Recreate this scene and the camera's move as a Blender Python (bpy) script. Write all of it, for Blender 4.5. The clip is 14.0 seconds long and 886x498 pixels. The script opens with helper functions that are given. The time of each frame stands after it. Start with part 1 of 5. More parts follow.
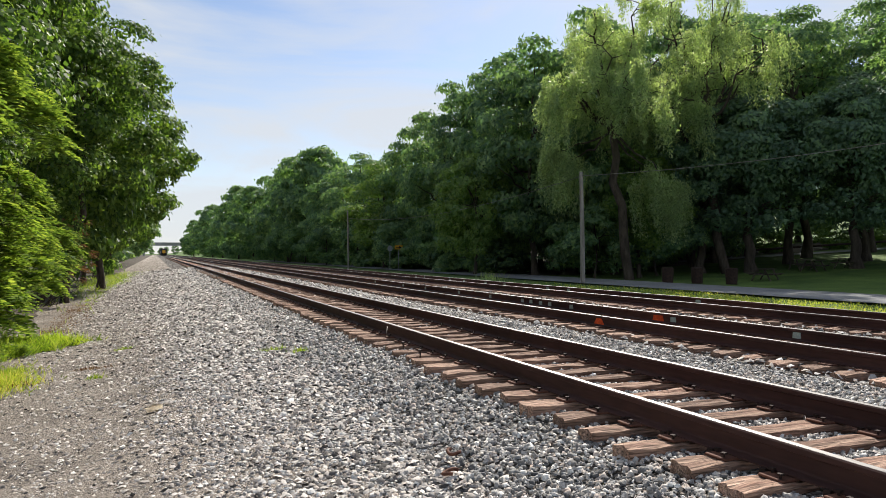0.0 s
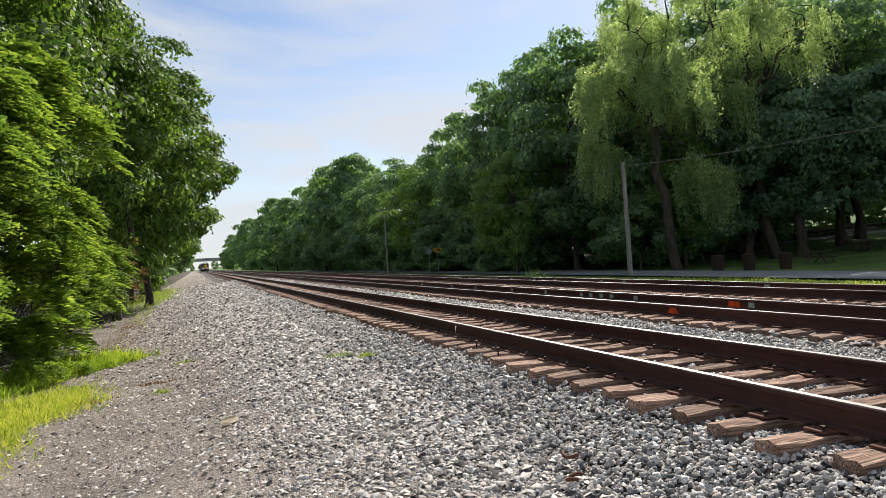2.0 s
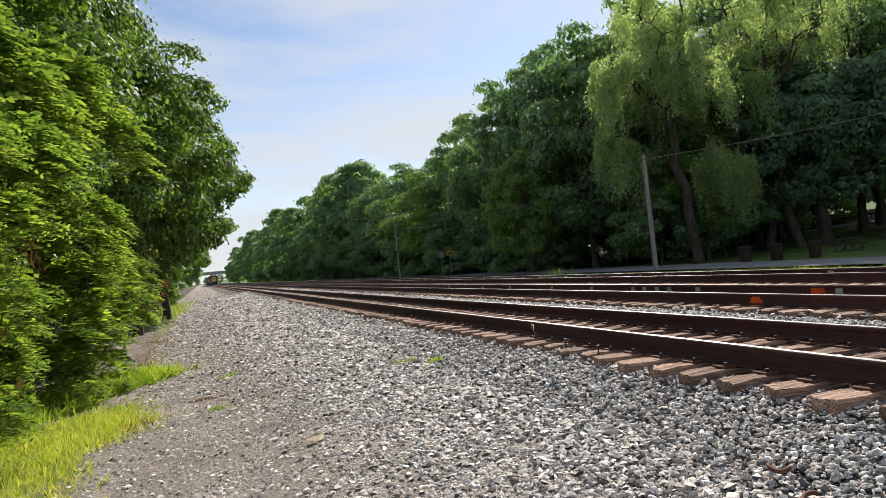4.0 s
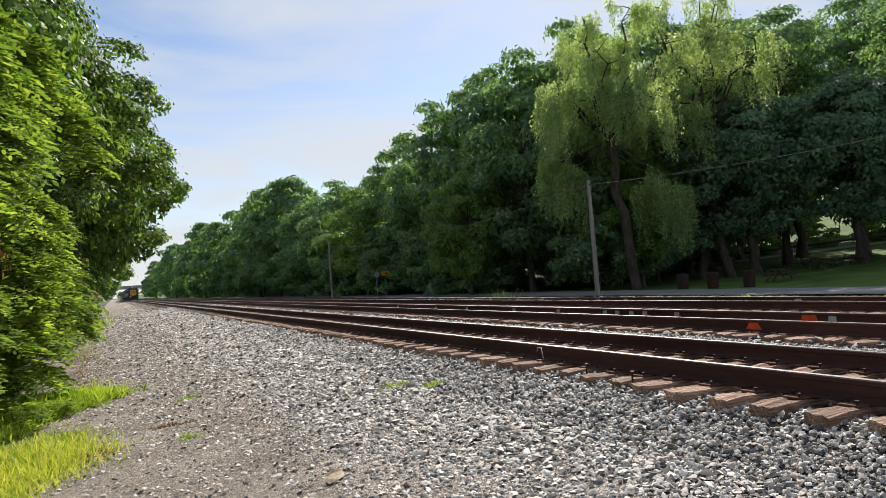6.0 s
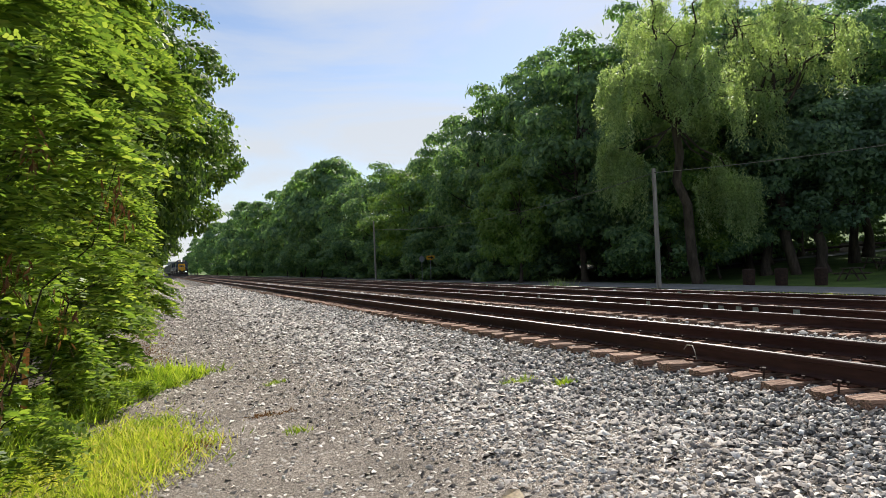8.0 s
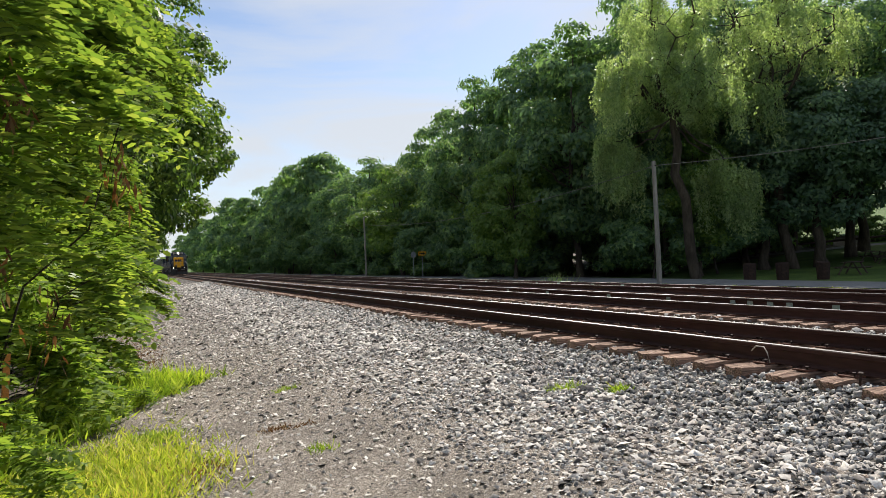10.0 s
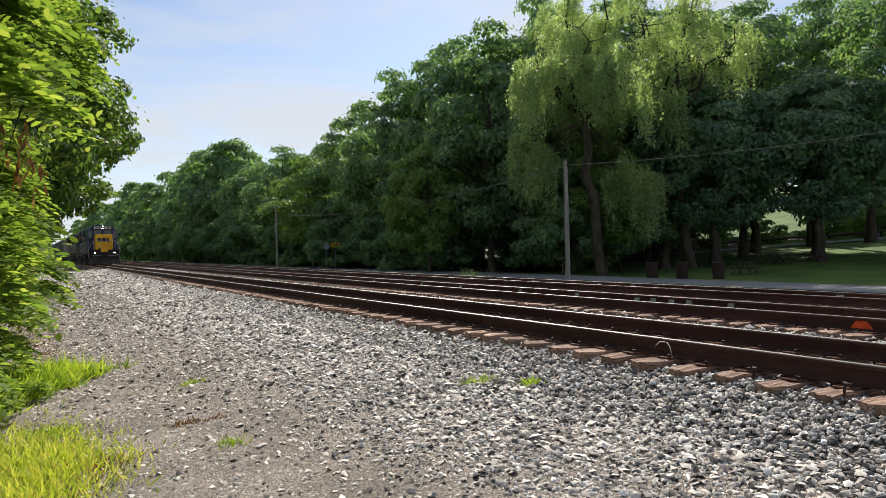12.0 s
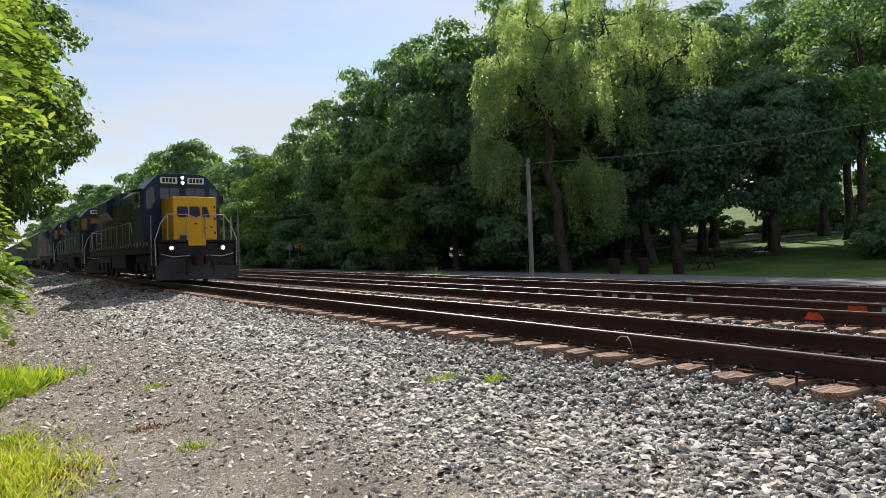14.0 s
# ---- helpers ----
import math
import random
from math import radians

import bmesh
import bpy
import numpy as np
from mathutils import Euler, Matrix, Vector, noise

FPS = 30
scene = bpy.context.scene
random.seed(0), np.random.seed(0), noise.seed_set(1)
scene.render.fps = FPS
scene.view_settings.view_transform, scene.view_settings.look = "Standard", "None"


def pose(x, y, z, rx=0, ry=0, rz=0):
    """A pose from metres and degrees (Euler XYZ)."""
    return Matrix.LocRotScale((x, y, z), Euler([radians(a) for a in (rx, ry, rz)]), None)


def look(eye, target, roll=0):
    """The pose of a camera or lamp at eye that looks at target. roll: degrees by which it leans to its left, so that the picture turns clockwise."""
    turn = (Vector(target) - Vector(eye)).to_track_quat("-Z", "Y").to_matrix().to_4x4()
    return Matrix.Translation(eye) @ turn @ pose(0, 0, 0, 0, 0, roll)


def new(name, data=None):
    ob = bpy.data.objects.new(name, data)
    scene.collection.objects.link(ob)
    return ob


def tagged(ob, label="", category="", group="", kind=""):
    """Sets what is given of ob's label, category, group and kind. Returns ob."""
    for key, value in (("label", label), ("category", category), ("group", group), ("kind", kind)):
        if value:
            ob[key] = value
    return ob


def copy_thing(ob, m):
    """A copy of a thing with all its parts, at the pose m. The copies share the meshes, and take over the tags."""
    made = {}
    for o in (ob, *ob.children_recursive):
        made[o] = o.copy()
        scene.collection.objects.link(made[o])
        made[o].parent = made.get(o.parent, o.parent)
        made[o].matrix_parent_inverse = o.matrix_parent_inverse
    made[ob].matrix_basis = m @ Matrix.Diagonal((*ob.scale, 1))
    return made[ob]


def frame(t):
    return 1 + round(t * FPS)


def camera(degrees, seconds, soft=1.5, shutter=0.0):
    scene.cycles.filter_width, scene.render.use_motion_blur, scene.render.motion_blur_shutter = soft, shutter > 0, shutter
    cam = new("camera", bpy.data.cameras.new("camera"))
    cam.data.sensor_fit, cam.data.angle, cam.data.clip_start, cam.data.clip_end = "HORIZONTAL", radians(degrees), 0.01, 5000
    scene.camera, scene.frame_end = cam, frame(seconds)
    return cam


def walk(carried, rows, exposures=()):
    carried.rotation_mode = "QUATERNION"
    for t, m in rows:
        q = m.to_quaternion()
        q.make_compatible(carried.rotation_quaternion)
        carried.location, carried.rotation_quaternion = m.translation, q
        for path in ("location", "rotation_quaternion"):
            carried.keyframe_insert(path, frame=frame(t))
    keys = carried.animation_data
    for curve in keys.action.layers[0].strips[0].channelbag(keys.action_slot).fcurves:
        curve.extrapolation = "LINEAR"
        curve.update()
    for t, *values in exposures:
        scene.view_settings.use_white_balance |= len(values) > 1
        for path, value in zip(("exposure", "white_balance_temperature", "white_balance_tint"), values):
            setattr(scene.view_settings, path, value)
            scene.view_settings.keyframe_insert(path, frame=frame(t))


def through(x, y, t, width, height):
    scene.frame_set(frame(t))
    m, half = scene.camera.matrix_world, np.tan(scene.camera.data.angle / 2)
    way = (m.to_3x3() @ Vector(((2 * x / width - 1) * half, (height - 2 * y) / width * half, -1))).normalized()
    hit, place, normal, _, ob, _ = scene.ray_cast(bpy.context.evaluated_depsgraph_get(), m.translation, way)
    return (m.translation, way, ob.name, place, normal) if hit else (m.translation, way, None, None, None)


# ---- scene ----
cam = camera(63.5, 14.0, soft=0.6)
PATH = [
    (0, (-3.716, 1.218, 1.192), (-2.97, 3.074, 1.205), -0.0),
    (0.5, (-3.758, 1.257, 1.169), (-3.003, 3.108, 1.17), -0.2),
    (1, (-3.779, 1.388, 1.116), (-3.047, 3.249, 1.11), -0.9),
    (1.5, (-3.836, 1.61, 1.106), (-3.151, 3.489, 1.112), -1.9),
    (2, (-4.009, 1.84, 1.094), (-3.354, 3.729, 1.116), -3.0),
    (2.5, (-4.238, 2.064, 1.12), (-3.595, 3.957, 1.145), -4.3),
    (3, (-4.393, 2.372, 1.052), (-3.766, 4.271, 1.078), -5.4),
    (5.5, (-5.16, 3.945, 1.005), (-4.396, 5.792, 1.08), -3.3),
    (6, (-5.355, 4.225, 1.009), (-4.514, 6.038, 1.089), -3.6),
    (6.5, (-5.534, 4.616, 1.007), (-4.703, 6.433, 1.081), -3.8),
    (7, (-5.71, 5.023, 0.999), (-4.93, 6.864, 1.056), -3.2),
    (7.5, (-5.879, 5.403, 1.001), (-5.135, 7.259, 1.05), -1.7),
    (10, (-6.116, 6.908, 0.977), (-5.333, 8.748, 1.012), -1.8),
    (10.5, (-6.214, 6.969, 0.982), (-5.354, 8.775, 0.989), -1.9),
    (11, (-6.225, 6.96, 0.991), (-5.293, 8.73, 0.982), -1.2),
    (11.5, (-6.159, 6.948, 0.981), (-5.183, 8.694, 0.979), -0.6),
    (12, (-6.17, 6.929, 0.983), (-5.171, 8.661, 0.994), -0.5),
    (12.5, (-6.195, 6.925, 0.978), (-5.183, 8.649, 1.001), -0.5),
    (13, (-6.202, 6.913, 0.981), (-5.169, 8.626, 1.007), -0.6),
    (13.5, (-6.184, 6.925, 0.976), (-5.126, 8.622, 0.995), -1.0),
    (14, (-6.168, 6.89, 0.98), (-5.085, 8.571, 0.987), -1.3),
]
walk(cam, [(t, look(eye, target, roll)) for t, eye, target, roll in PATH])

# world, sun and exposure
SUN_DIR = Vector((0.441, 0.653, 0.616)).normalized()
scene.view_settings.exposure = 0.38
world = bpy.data.worlds.new("world")
scene.world = world
world.use_nodes = True
wn, wl = world.node_tree.nodes, world.node_tree.links
sky = wn.new("ShaderNodeTexSky")
sky.sky_type, sky.sun_disc = "NISHITA", False
sky.sun_elevation = math.asin(SUN_DIR.z)
sky.sun_rotation = math.atan2(SUN_DIR.x, SUN_DIR.y)
sky.air_density, sky.dust_density, sky.ozone_density = 0.8, 0.35, 1.6
w_co = wn.new("ShaderNodeTexCoord")
w_map = wn.new("ShaderNodeMapping")
w_map.inputs["Scale"].default_value = (1.0, 1.3, 4.5)
w_map.inputs["Rotation"].default_value = (0.0, 0.25, 0.4)
w_noise = wn.new("ShaderNodeTexNoise")
w_noise.inputs["Scale"].default_value, w_noise.inputs["Detail"].default_value = 2.2, 7.0
w_noise.inputs["Roughness"].default_value = 0.55
w_noise.inputs["Distortion"].default_value = 0.5
w_ramp = wn.new("ShaderNodeValToRGB")
w_ramp.color_ramp.elements[0].position, w_ramp.color_ramp.elements[1].position = 0.38, 0.62
w_mix = wn.new("ShaderNodeMixRGB")
w_mix.inputs["Color2"].default_value = (5.8, 6.05, 6.4, 1)
w_mul = wn.new("ShaderNodeMath")
w_mul.operation = "MULTIPLY"
w_mul.inputs[1].default_value = 0.88
wl.new(w_co.outputs["Generated"], w_map.inputs["Vector"])
wl.new(w_map.outputs["Vector"], w_noise.inputs["Vector"])
wl.new(w_noise.outputs["Fac"], w_ramp.inputs["Fac"])
wl.new(w_ramp.outputs["Color"], w_mul.inputs[0])
wl.new(w_mul.outputs[0], w_mix.inputs["Fac"])
wl.new(sky.outputs["Color"], w_mix.inputs["Color1"])
wl.new(w_mix.outputs["Color"], wn["Background"].inputs["Color"])
wn["Background"].inputs["Strength"].default_value = 0.098

sun = new("sun", bpy.data.lights.new("sun", "SUN"))
sun.data.energy, sun.data.angle, sun.data.color = 5.0, radians(0.55), (1.0, 0.95, 0.86)
sun.matrix_world = look((0, 0, 60), Vector((0, 0, 60)) - SUN_DIR)


# ---------------------------------------------------------------- materials
def material(name, rough=0.8, metal=0.0, spec=0.3):
    m = bpy.data.materials.new(name)
    m.use_nodes = True
    b = m.node_tree.nodes["Principled BSDF"]
    b.inputs["Roughness"].default_value, b.inputs["Metallic"].default_value = rough, metal
    b.inputs["Specular IOR Level"].default_value = spec
    return m, m.node_tree.nodes, m.node_tree.links, b


def ramp(nodes, stops):
    node = nodes.new("ShaderNodeValToRGB")
    r = node.color_ramp
    while len(r.elements) < len(stops):
        r.elements.new(0.5)
    for e, (p, c) in zip(r.elements, stops):
        e.position, e.color = p, (*c, 1)
    return node


def noise_tex(nodes, links, scale, detail=5.0, stretch=None, where="Object"):
    co = nodes.new("ShaderNodeTexCoord")
    n = nodes.new("ShaderNodeTexNoise")
    n.inputs["Scale"].default_value, n.inputs["Detail"].default_value = scale, detail
    if stretch:
        mp = nodes.new("ShaderNodeMapping")
        mp.inputs["Scale"].default_value = stretch
        links.new(co.outputs[where], mp.inputs["Vector"])
        links.new(mp.outputs["Vector"], n.inputs["Vector"])
    else:
        links.new(co.outputs[where], n.inputs["Vector"])
    return n


def bump(nodes, links, bsdf, source, strength, distance):
    bp = nodes.new("ShaderNodeBump")
    bp.inputs["Strength"].default_value, bp.inputs["Distance"].default_value = strength, distance
    links.new(source, bp.inputs["Height"])
    links.new(bp.outputs["Normal"], bsdf.inputs["Normal"])


def mixed(nodes, links, a, b, fac, kind="MIX", amount=0.5):
    mx = nodes.new("ShaderNodeMixRGB")
    mx.blend_type = kind
    mx.inputs["Fac"].default_value = amount
    for slot, value in (("Color1", a), ("Color2", b)):
        if isinstance(value, tuple):
            mx.inputs[slot].default_value = (*value, 1)
        else:
            links.new(value, mx.inputs[slot])
    if fac is not None:
        links.new(fac, mx.inputs["Fac"])
    return mx.outputs["Color"]


def weathered(name, low, high, scale=3.0, rough=0.8, metal=0.0, fine=40.0, relief=0.2, depth=0.004, stretch=None, spread=(0.3, 0.7), spec=0.3, per_object=0.0, grain=(0.72, 1.12)):
    """A surface whose colour varies at two scales, with a fine relief."""
    m, n, l, b = material(name, rough, metal, spec)
    big = noise_tex(n, l, scale, 6.0, stretch)
    small = noise_tex(n, l, fine, 4.0, stretch)
    r = ramp(n, ((spread[0], low), (spread[1], high)))
    l.new(big.outputs["Fac"], r.inputs["Fac"])
    r2 = ramp(n, ((0.3, (grain[0],) * 3), (0.7, (grain[1],) * 3)))
    l.new(small.outputs["Fac"], r2.inputs["Fac"])
    col = mixed(n, l, r.outputs["Color"], r2.outputs["Color"], None, "MULTIPLY", 1.0)
    if per_object:
        info = n.new("ShaderNodeObjectInfo")
        r3 = ramp(n, ((0.0, (1 - per_object,) * 3), (1.0, (1 + per_object,) * 3)))
        l.new(info.outputs["Random"], r3.inputs["Fac"])
        col = mixed(n, l, col, r3.outputs["Color"], None, "MULTIPLY", 1.0)
    l.new(col, b.inputs["Base Color"])
    bump(n, l, b, small.outputs["Fac"], relief, depth)
    return m


def leaf_material(name, stops, gloss=0.35, through=0.4, rough=0.45):
    """Leaves: a colour for every leaf, light passing through the blade."""
    m, n, l, b = material(name, rough, 0.0, gloss)
    geo = n.new("ShaderNodeNewGeometry")
    r = ramp(n, stops)
    l.new(geo.outputs["Random Per Island"], r.inputs["Fac"])
    patch = noise_tex(n, l, 0.35, 3.0)
    r2 = ramp(n, ((0.3, (0.75, 0.8, 0.8)), (0.7, (1.2, 1.15, 1.0))))
    l.new(patch.outputs["Fac"], r2.inputs["Fac"])
    col = mixed(n, l, r.outputs["Color"], r2.outputs["Color"], None, "MULTIPLY", 1.0)
    l.new(col, b.inputs["Base Color"])
    tr = n.new("ShaderNodeBsdfTranslucent")
    warm = mixed(n, l, col, (1.3, 1.35, 0.6), None, "MULTIPLY", 1.0)
    l.new(warm, tr.inputs["Color"])
    mx = n.new("ShaderNodeMixShader")
    mx.inputs["Fac"].default_value = through
    l.new(b.outputs["BSDF"], mx.inputs[1])
    l.new(tr.outputs["BSDF"], mx.inputs[2])
    l.new(mx.outputs["Shader"], n["Material Output"].inputs["Surface"])
    return m


def gravel_material(name, cell, stops, patch_low, patch_high, relief=1.0, depth=0.03, patch_scale=0.7):
    """Crushed stone: a tone for every stone, shade darkened into the gaps, and larger patches of tone."""
    m, n, l, b = material(name, 0.9, 0.0, 0.25)
    co = n.new("ShaderNodeTexCoord")
    v = n.new("ShaderNodeTexVoronoi")
    v.inputs["Scale"].default_value = cell
    l.new(co.outputs["Object"], v.inputs["Vector"])
    sep = n.new("ShaderNodeSeparateColor")
    l.new(v.outputs["Color"], sep.inputs["Color"])
    r = ramp(n, stops)
    l.new(sep.outputs["Red"], r.inputs["Fac"])
    e = n.new("ShaderNodeTexVoronoi")
    e.feature = "DISTANCE_TO_EDGE"
    e.inputs["Scale"].default_value = cell
    l.new(co.outputs["Object"], e.inputs["Vector"])
    # gap shade put into the colour: dark along every cell edge
    er = ramp(n, ((0.0, (0.45, 0.45, 0.45)), (0.16, (1, 1, 1))))
    l.new(e.outputs["Distance"], er.inputs["Fac"])
    col = mixed(n, l, r.outputs["Color"], er.outputs["Color"], None, "MULTIPLY", 0.8)
    big = noise_tex(n, l, patch_scale, 6.0)
    pr = ramp(n, ((0.35, patch_low), (0.68, patch_high)))
    l.new(big.outputs["Fac"], pr.inputs["Fac"])
    col = mixed(n, l, col, pr.outputs["Color"], None, "MULTIPLY", 1.0)
    l.new(col, b.inputs["Base Color"])
    hgt = n.new("ShaderNodeMath")
    hgt.operation = "ADD"
    l.new(er.outputs["Color"], hgt.inputs[0])
    l.new(sep.outputs["Green"], hgt.inputs[1])
    bump(n, l, b, hgt.outputs[0], relief, depth)
    return m


def stone_material(name, stops):
    m, n, l, b = material(name, 0.85, 0.0, 0.3)
    geo, info = n.new("ShaderNodeNewGeometry"), n.new("ShaderNodeObjectInfo")
    add = n.new("ShaderNodeMath")
    add.operation = "ADD"
    l.new(geo.outputs["Random Per Island"], add.inputs[0])
    l.new(info.outputs["Random"], add.inputs[1])
    frac = n.new("ShaderNodeMath")
    frac.operation = "FRACT"
    l.new(add.outputs[0], frac.inputs[0])
    r = ramp(n, stops)
    l.new(frac.outputs[0], r.inputs["Fac"])
    fine = noise_tex(n, l, 60.0, 4.0)
    r2 = ramp(n, ((0.25, (0.7, 0.7, 0.7)), (0.75, (1.2, 1.2, 1.2))))
    l.new(fine.outputs["Fac"], r2.inputs["Fac"])
    l.new(mixed(n, l, r.outputs["Color"], r2.outputs["Color"], None, "MULTIPLY", 1.0), b.inputs["Base Color"])
    bump(n, l, b, fine.outputs["Fac"], 0.4, 0.004)
    return m


def plain_glow(name, colour, strength):
    m, n, l, b = material(name, 0.3)
    b.inputs["Base Color"].default_value = (*colour, 1)
    b.inputs["Emission Color"].default_value = (*colour, 1)
    b.inputs["Emission Strength"].default_value = strength
    return m


STONE_STOPS = ((0.0, (0.07, 0.07, 0.074)), (0.3, (0.29, 0.275, 0.26)), (0.6, (0.52, 0.49, 0.455)), (0.8, (0.55, 0.45, 0.38)), (0.88, (0.60, 0.57, 0.54)), (1.0, (0.86, 0.84, 0.80)))
# bed colour kept dark for dirt and for the shade between loose stones
BALLAST = gravel_material("ballast_bed", 24.0, STONE_STOPS, (0.42, 0.40, 0.38), (0.72, 0.69, 0.66), 1.0, 0.06)
PATH_GRAVEL = gravel_material("path_gravel", 85.0, ((0.0, (0.17, 0.145, 0.125)), (0.4, (0.36, 0.31, 0.265)), (0.75, (0.46, 0.40, 0.345)), (1.0, (0.64, 0.58, 0.52))), (0.86, 0.83, 0.8), (1.3, 1.26, 1.22), 1.0, 0.025, 1.1)
STONE = stone_material("ballast_stone", STONE_STOPS)
CHIP = stone_material("gravel_chip", ((0.0, (0.045, 0.04, 0.038)), (0.25, (0.20, 0.175, 0.16)), (0.65, (0.56, 0.50, 0.45)), (0.9, (0.72, 0.665, 0.61)), (1.0, (0.88, 0.84, 0.78))))
TURF = weathered("turf", (0.055, 0.105, 0.02), (0.13, 0.20, 0.04), 0.4, 0.95, 0, 14.0, 0.8, 0.03)
SOIL = weathered("leaf_litter", (0.05, 0.04, 0.028), (0.13, 0.10, 0.07), 0.8, 0.95, 0, 20.0, 0.8, 0.03)
ASPHALT = weathered("asphalt", (0.17, 0.17, 0.175), (0.25, 0.25, 0.25), 0.5, 0.9, 0, 60.0, 0.3, 0.005)
RAIL_RUST = weathered("rusted_rail", (0.045, 0.021, 0.018), (0.105, 0.047, 0.038), 2.0, 0.7, 0.25, 30.0, 0.25, 0.002, (1, 0.15, 1))
RAIL_HEAD = weathered("worn_rail_head", (0.20, 0.18, 0.17), (0.36, 0.34, 0.33), 2.0, 0.42, 0.7, 50.0, 0.05, 0.001, (1, 0.1, 1))
TIE_WOOD = weathered("tie_timber", (0.20, 0.095, 0.065), (0.56, 0.38, 0.28), 3.0, 0.9, 0, 20.0, 1.0, 0.02, (0.2, 3.2, 3.2), (0.3, 0.7), 0.2, 0.3, (0.25, 1.3))
IRON = weathered("rusty_iron", (0.10, 0.042, 0.028), (0.21, 0.095, 0.06), 8.0, 0.85, 0.2, 70.0, 0.4, 0.003)
DARK_IRON = weathered("dark_iron", (0.028, 0.018, 0.015), (0.07, 0.04, 0.03), 8.0, 0.8, 0.3, 70.0, 0.3, 0.003)
MARK_GREY = weathered("pale_green_paint", (0.30, 0.38, 0.34), (0.46, 0.52, 0.47), 12.0, 0.8, 0, 60.0, 0.2)
MARK_ORANGE = weathered("orange_paint", (0.62, 0.06, 0.015), (0.85, 0.13, 0.03), 9.0, 0.75, 0, 60.0, 0.2)
RAILING_PALE = weathered("pale_wire", (0.38, 0.33, 0.27), (0.52, 0.46, 0.38), 6.0, 0.6)
BARK = weathered("bark", (0.035, 0.027, 0.02), (0.11, 0.085, 0.065), 4.0, 0.95, 0, 18.0, 1.0, 0.03, (1, 1, 0.25))
POLE_WOOD = weathered("weathered_pole", (0.22, 0.19, 0.165), (0.40, 0.36, 0.32), 3.0, 0.9, 0, 30.0, 0.6, 0.006, (2, 2, 0.12))
LEAF_OAK = leaf_material("broad_leaf", ((0.0, (0.095, 0.175, 0.115)), (0.5, (0.165, 0.275, 0.165)), (1.0, (0.27, 0.385, 0.19))), 0.5, 0.55, 0.6)
LEAF_MAPLE = leaf_material("maple_leaf", ((0.0, (0.075, 0.14, 0.105)), (0.5, (0.125, 0.21, 0.15)), (1.0, (0.19, 0.30, 0.17))), 0.5, 0.45, 0.6)
LEAF_LIGHT = leaf_material("light_leaf", ((0.0, (0.10, 0.185, 0.055)), (0.5, (0.165, 0.27, 0.075)), (1.0, (0.25, 0.35, 0.10))), 0.5, 0.5, 0.5)
LEAF_WILLOW = leaf_material("willow_leaf", ((0.0, (0.24, 0.33, 0.19)), (0.5, (0.35, 0.44, 0.26)), (1.0, (0.46, 0.54, 0.32))), 0.4, 0.58)
LEAF_BUSH = leaf_material("pinnate_leaf", ((0.0, (0.08, 0.14, 0.04)), (0.4, (0.175, 0.265, 0.062)), (0.85, (0.31, 0.40, 0.09)), (1.0, (0.42, 0.47, 0.14))), 0.3, 0.55, 0.5)
LEAF_EDGE = leaf_material("trackside_leaf", ((0.0, (0.045, 0.09, 0.03)), (0.5, (0.115, 0.20, 0.05)), (1.0, (0.23, 0.33, 0.08))), 0.3, 0.52, 0.55)
LEAF_DRY = leaf_material("dry_leaf", ((0.0, (0.13, 0.05, 0.025)), (0.6, (0.25, 0.12, 0.06)), (1.0, (0.34, 0.21, 0.11))), 0.2, 0.25)
GRASS = leaf_material("grass_blade", ((0.0, (0.16, 0.23, 0.035)), (0.25, (0.36, 0.45, 0.06)), (0.6, (0.56, 0.60, 0.11)), (0.85, (0.70, 0.66, 0.2)), (1.0, (0.70, 0.55, 0.30))), 0.3, 0.4)
GRASS_DEEP = leaf_material("weed_blade", ((0.0, (0.11, 0.18, 0.03)), (0.35, (0.27, 0.39, 0.05)), (0.75, (0.45, 0.56, 0.08)), (1.0, (0.62, 0.64, 0.17))), 0.3, 0.4)


# ---------------------------------------------------------------- mesh helpers
def link_mesh(name, verts, faces, mat, parent=None, label="", smooth=False):
    """One mesh object from arrays of vertices and of equal-sided faces."""
    verts, faces = np.asarray(verts, dtype=np.float32), np.asarray(faces, dtype=np.int32)
    me = bpy.data.meshes.new(name)
    k = faces.shape[1]
    me.vertices.add(len(verts))
    me.vertices.foreach_set("co", verts.ravel())
    me.loops.add(faces.size)
    me.loops.foreach_set("vertex_index", faces.ravel())
    me.polygons.add(len(faces))
    me.polygons.foreach_set("loop_start", np.arange(0, faces.size, k, dtype=np.int32))
    me.polygons.foreach_set("loop_total", np.full(len(faces), k, dtype=np.int32))
    if smooth:
        me.polygons.foreach_set("use_smooth", np.ones(len(faces), dtype=bool))
    me.materials.append(mat)
    me.update(calc_edges=True)
    ob = new(name, me)
    if parent is not None:
        ob.parent = parent
    if label:
        tagged(ob, label)
    return ob


def part(name, bm, mat, parent=None, label="", bevel=0.0, smooth=False):
    """Links a bmesh as one mesh object under a thing or a part."""
    if bevel:
        bmesh.ops.bevel(bm, geom=bm.edges[:], offset=bevel, segments=2, affect="EDGES", profile=0.6)
    me = bpy.data.meshes.new(name)
    bm.to_mesh(me)
    bm.free()
    me.materials.append(mat)
    if smooth:
        for p in me.polygons:
            p.use_smooth = True
    ob = new(name, me)
    if parent is not None:
        ob.parent = parent
    if label:
        tagged(ob, label)
    return ob


def shared(name, me, parent, m):
    ob = new(name, me)
    ob.parent = parent
    ob.matrix_basis = m
    return ob


def thing(name, label, category, m=None, group="", kind=""):
    ob = new(name)
    if m is not None:
        ob.matrix_basis = m
    return tagged(ob, label, category, group, kind)


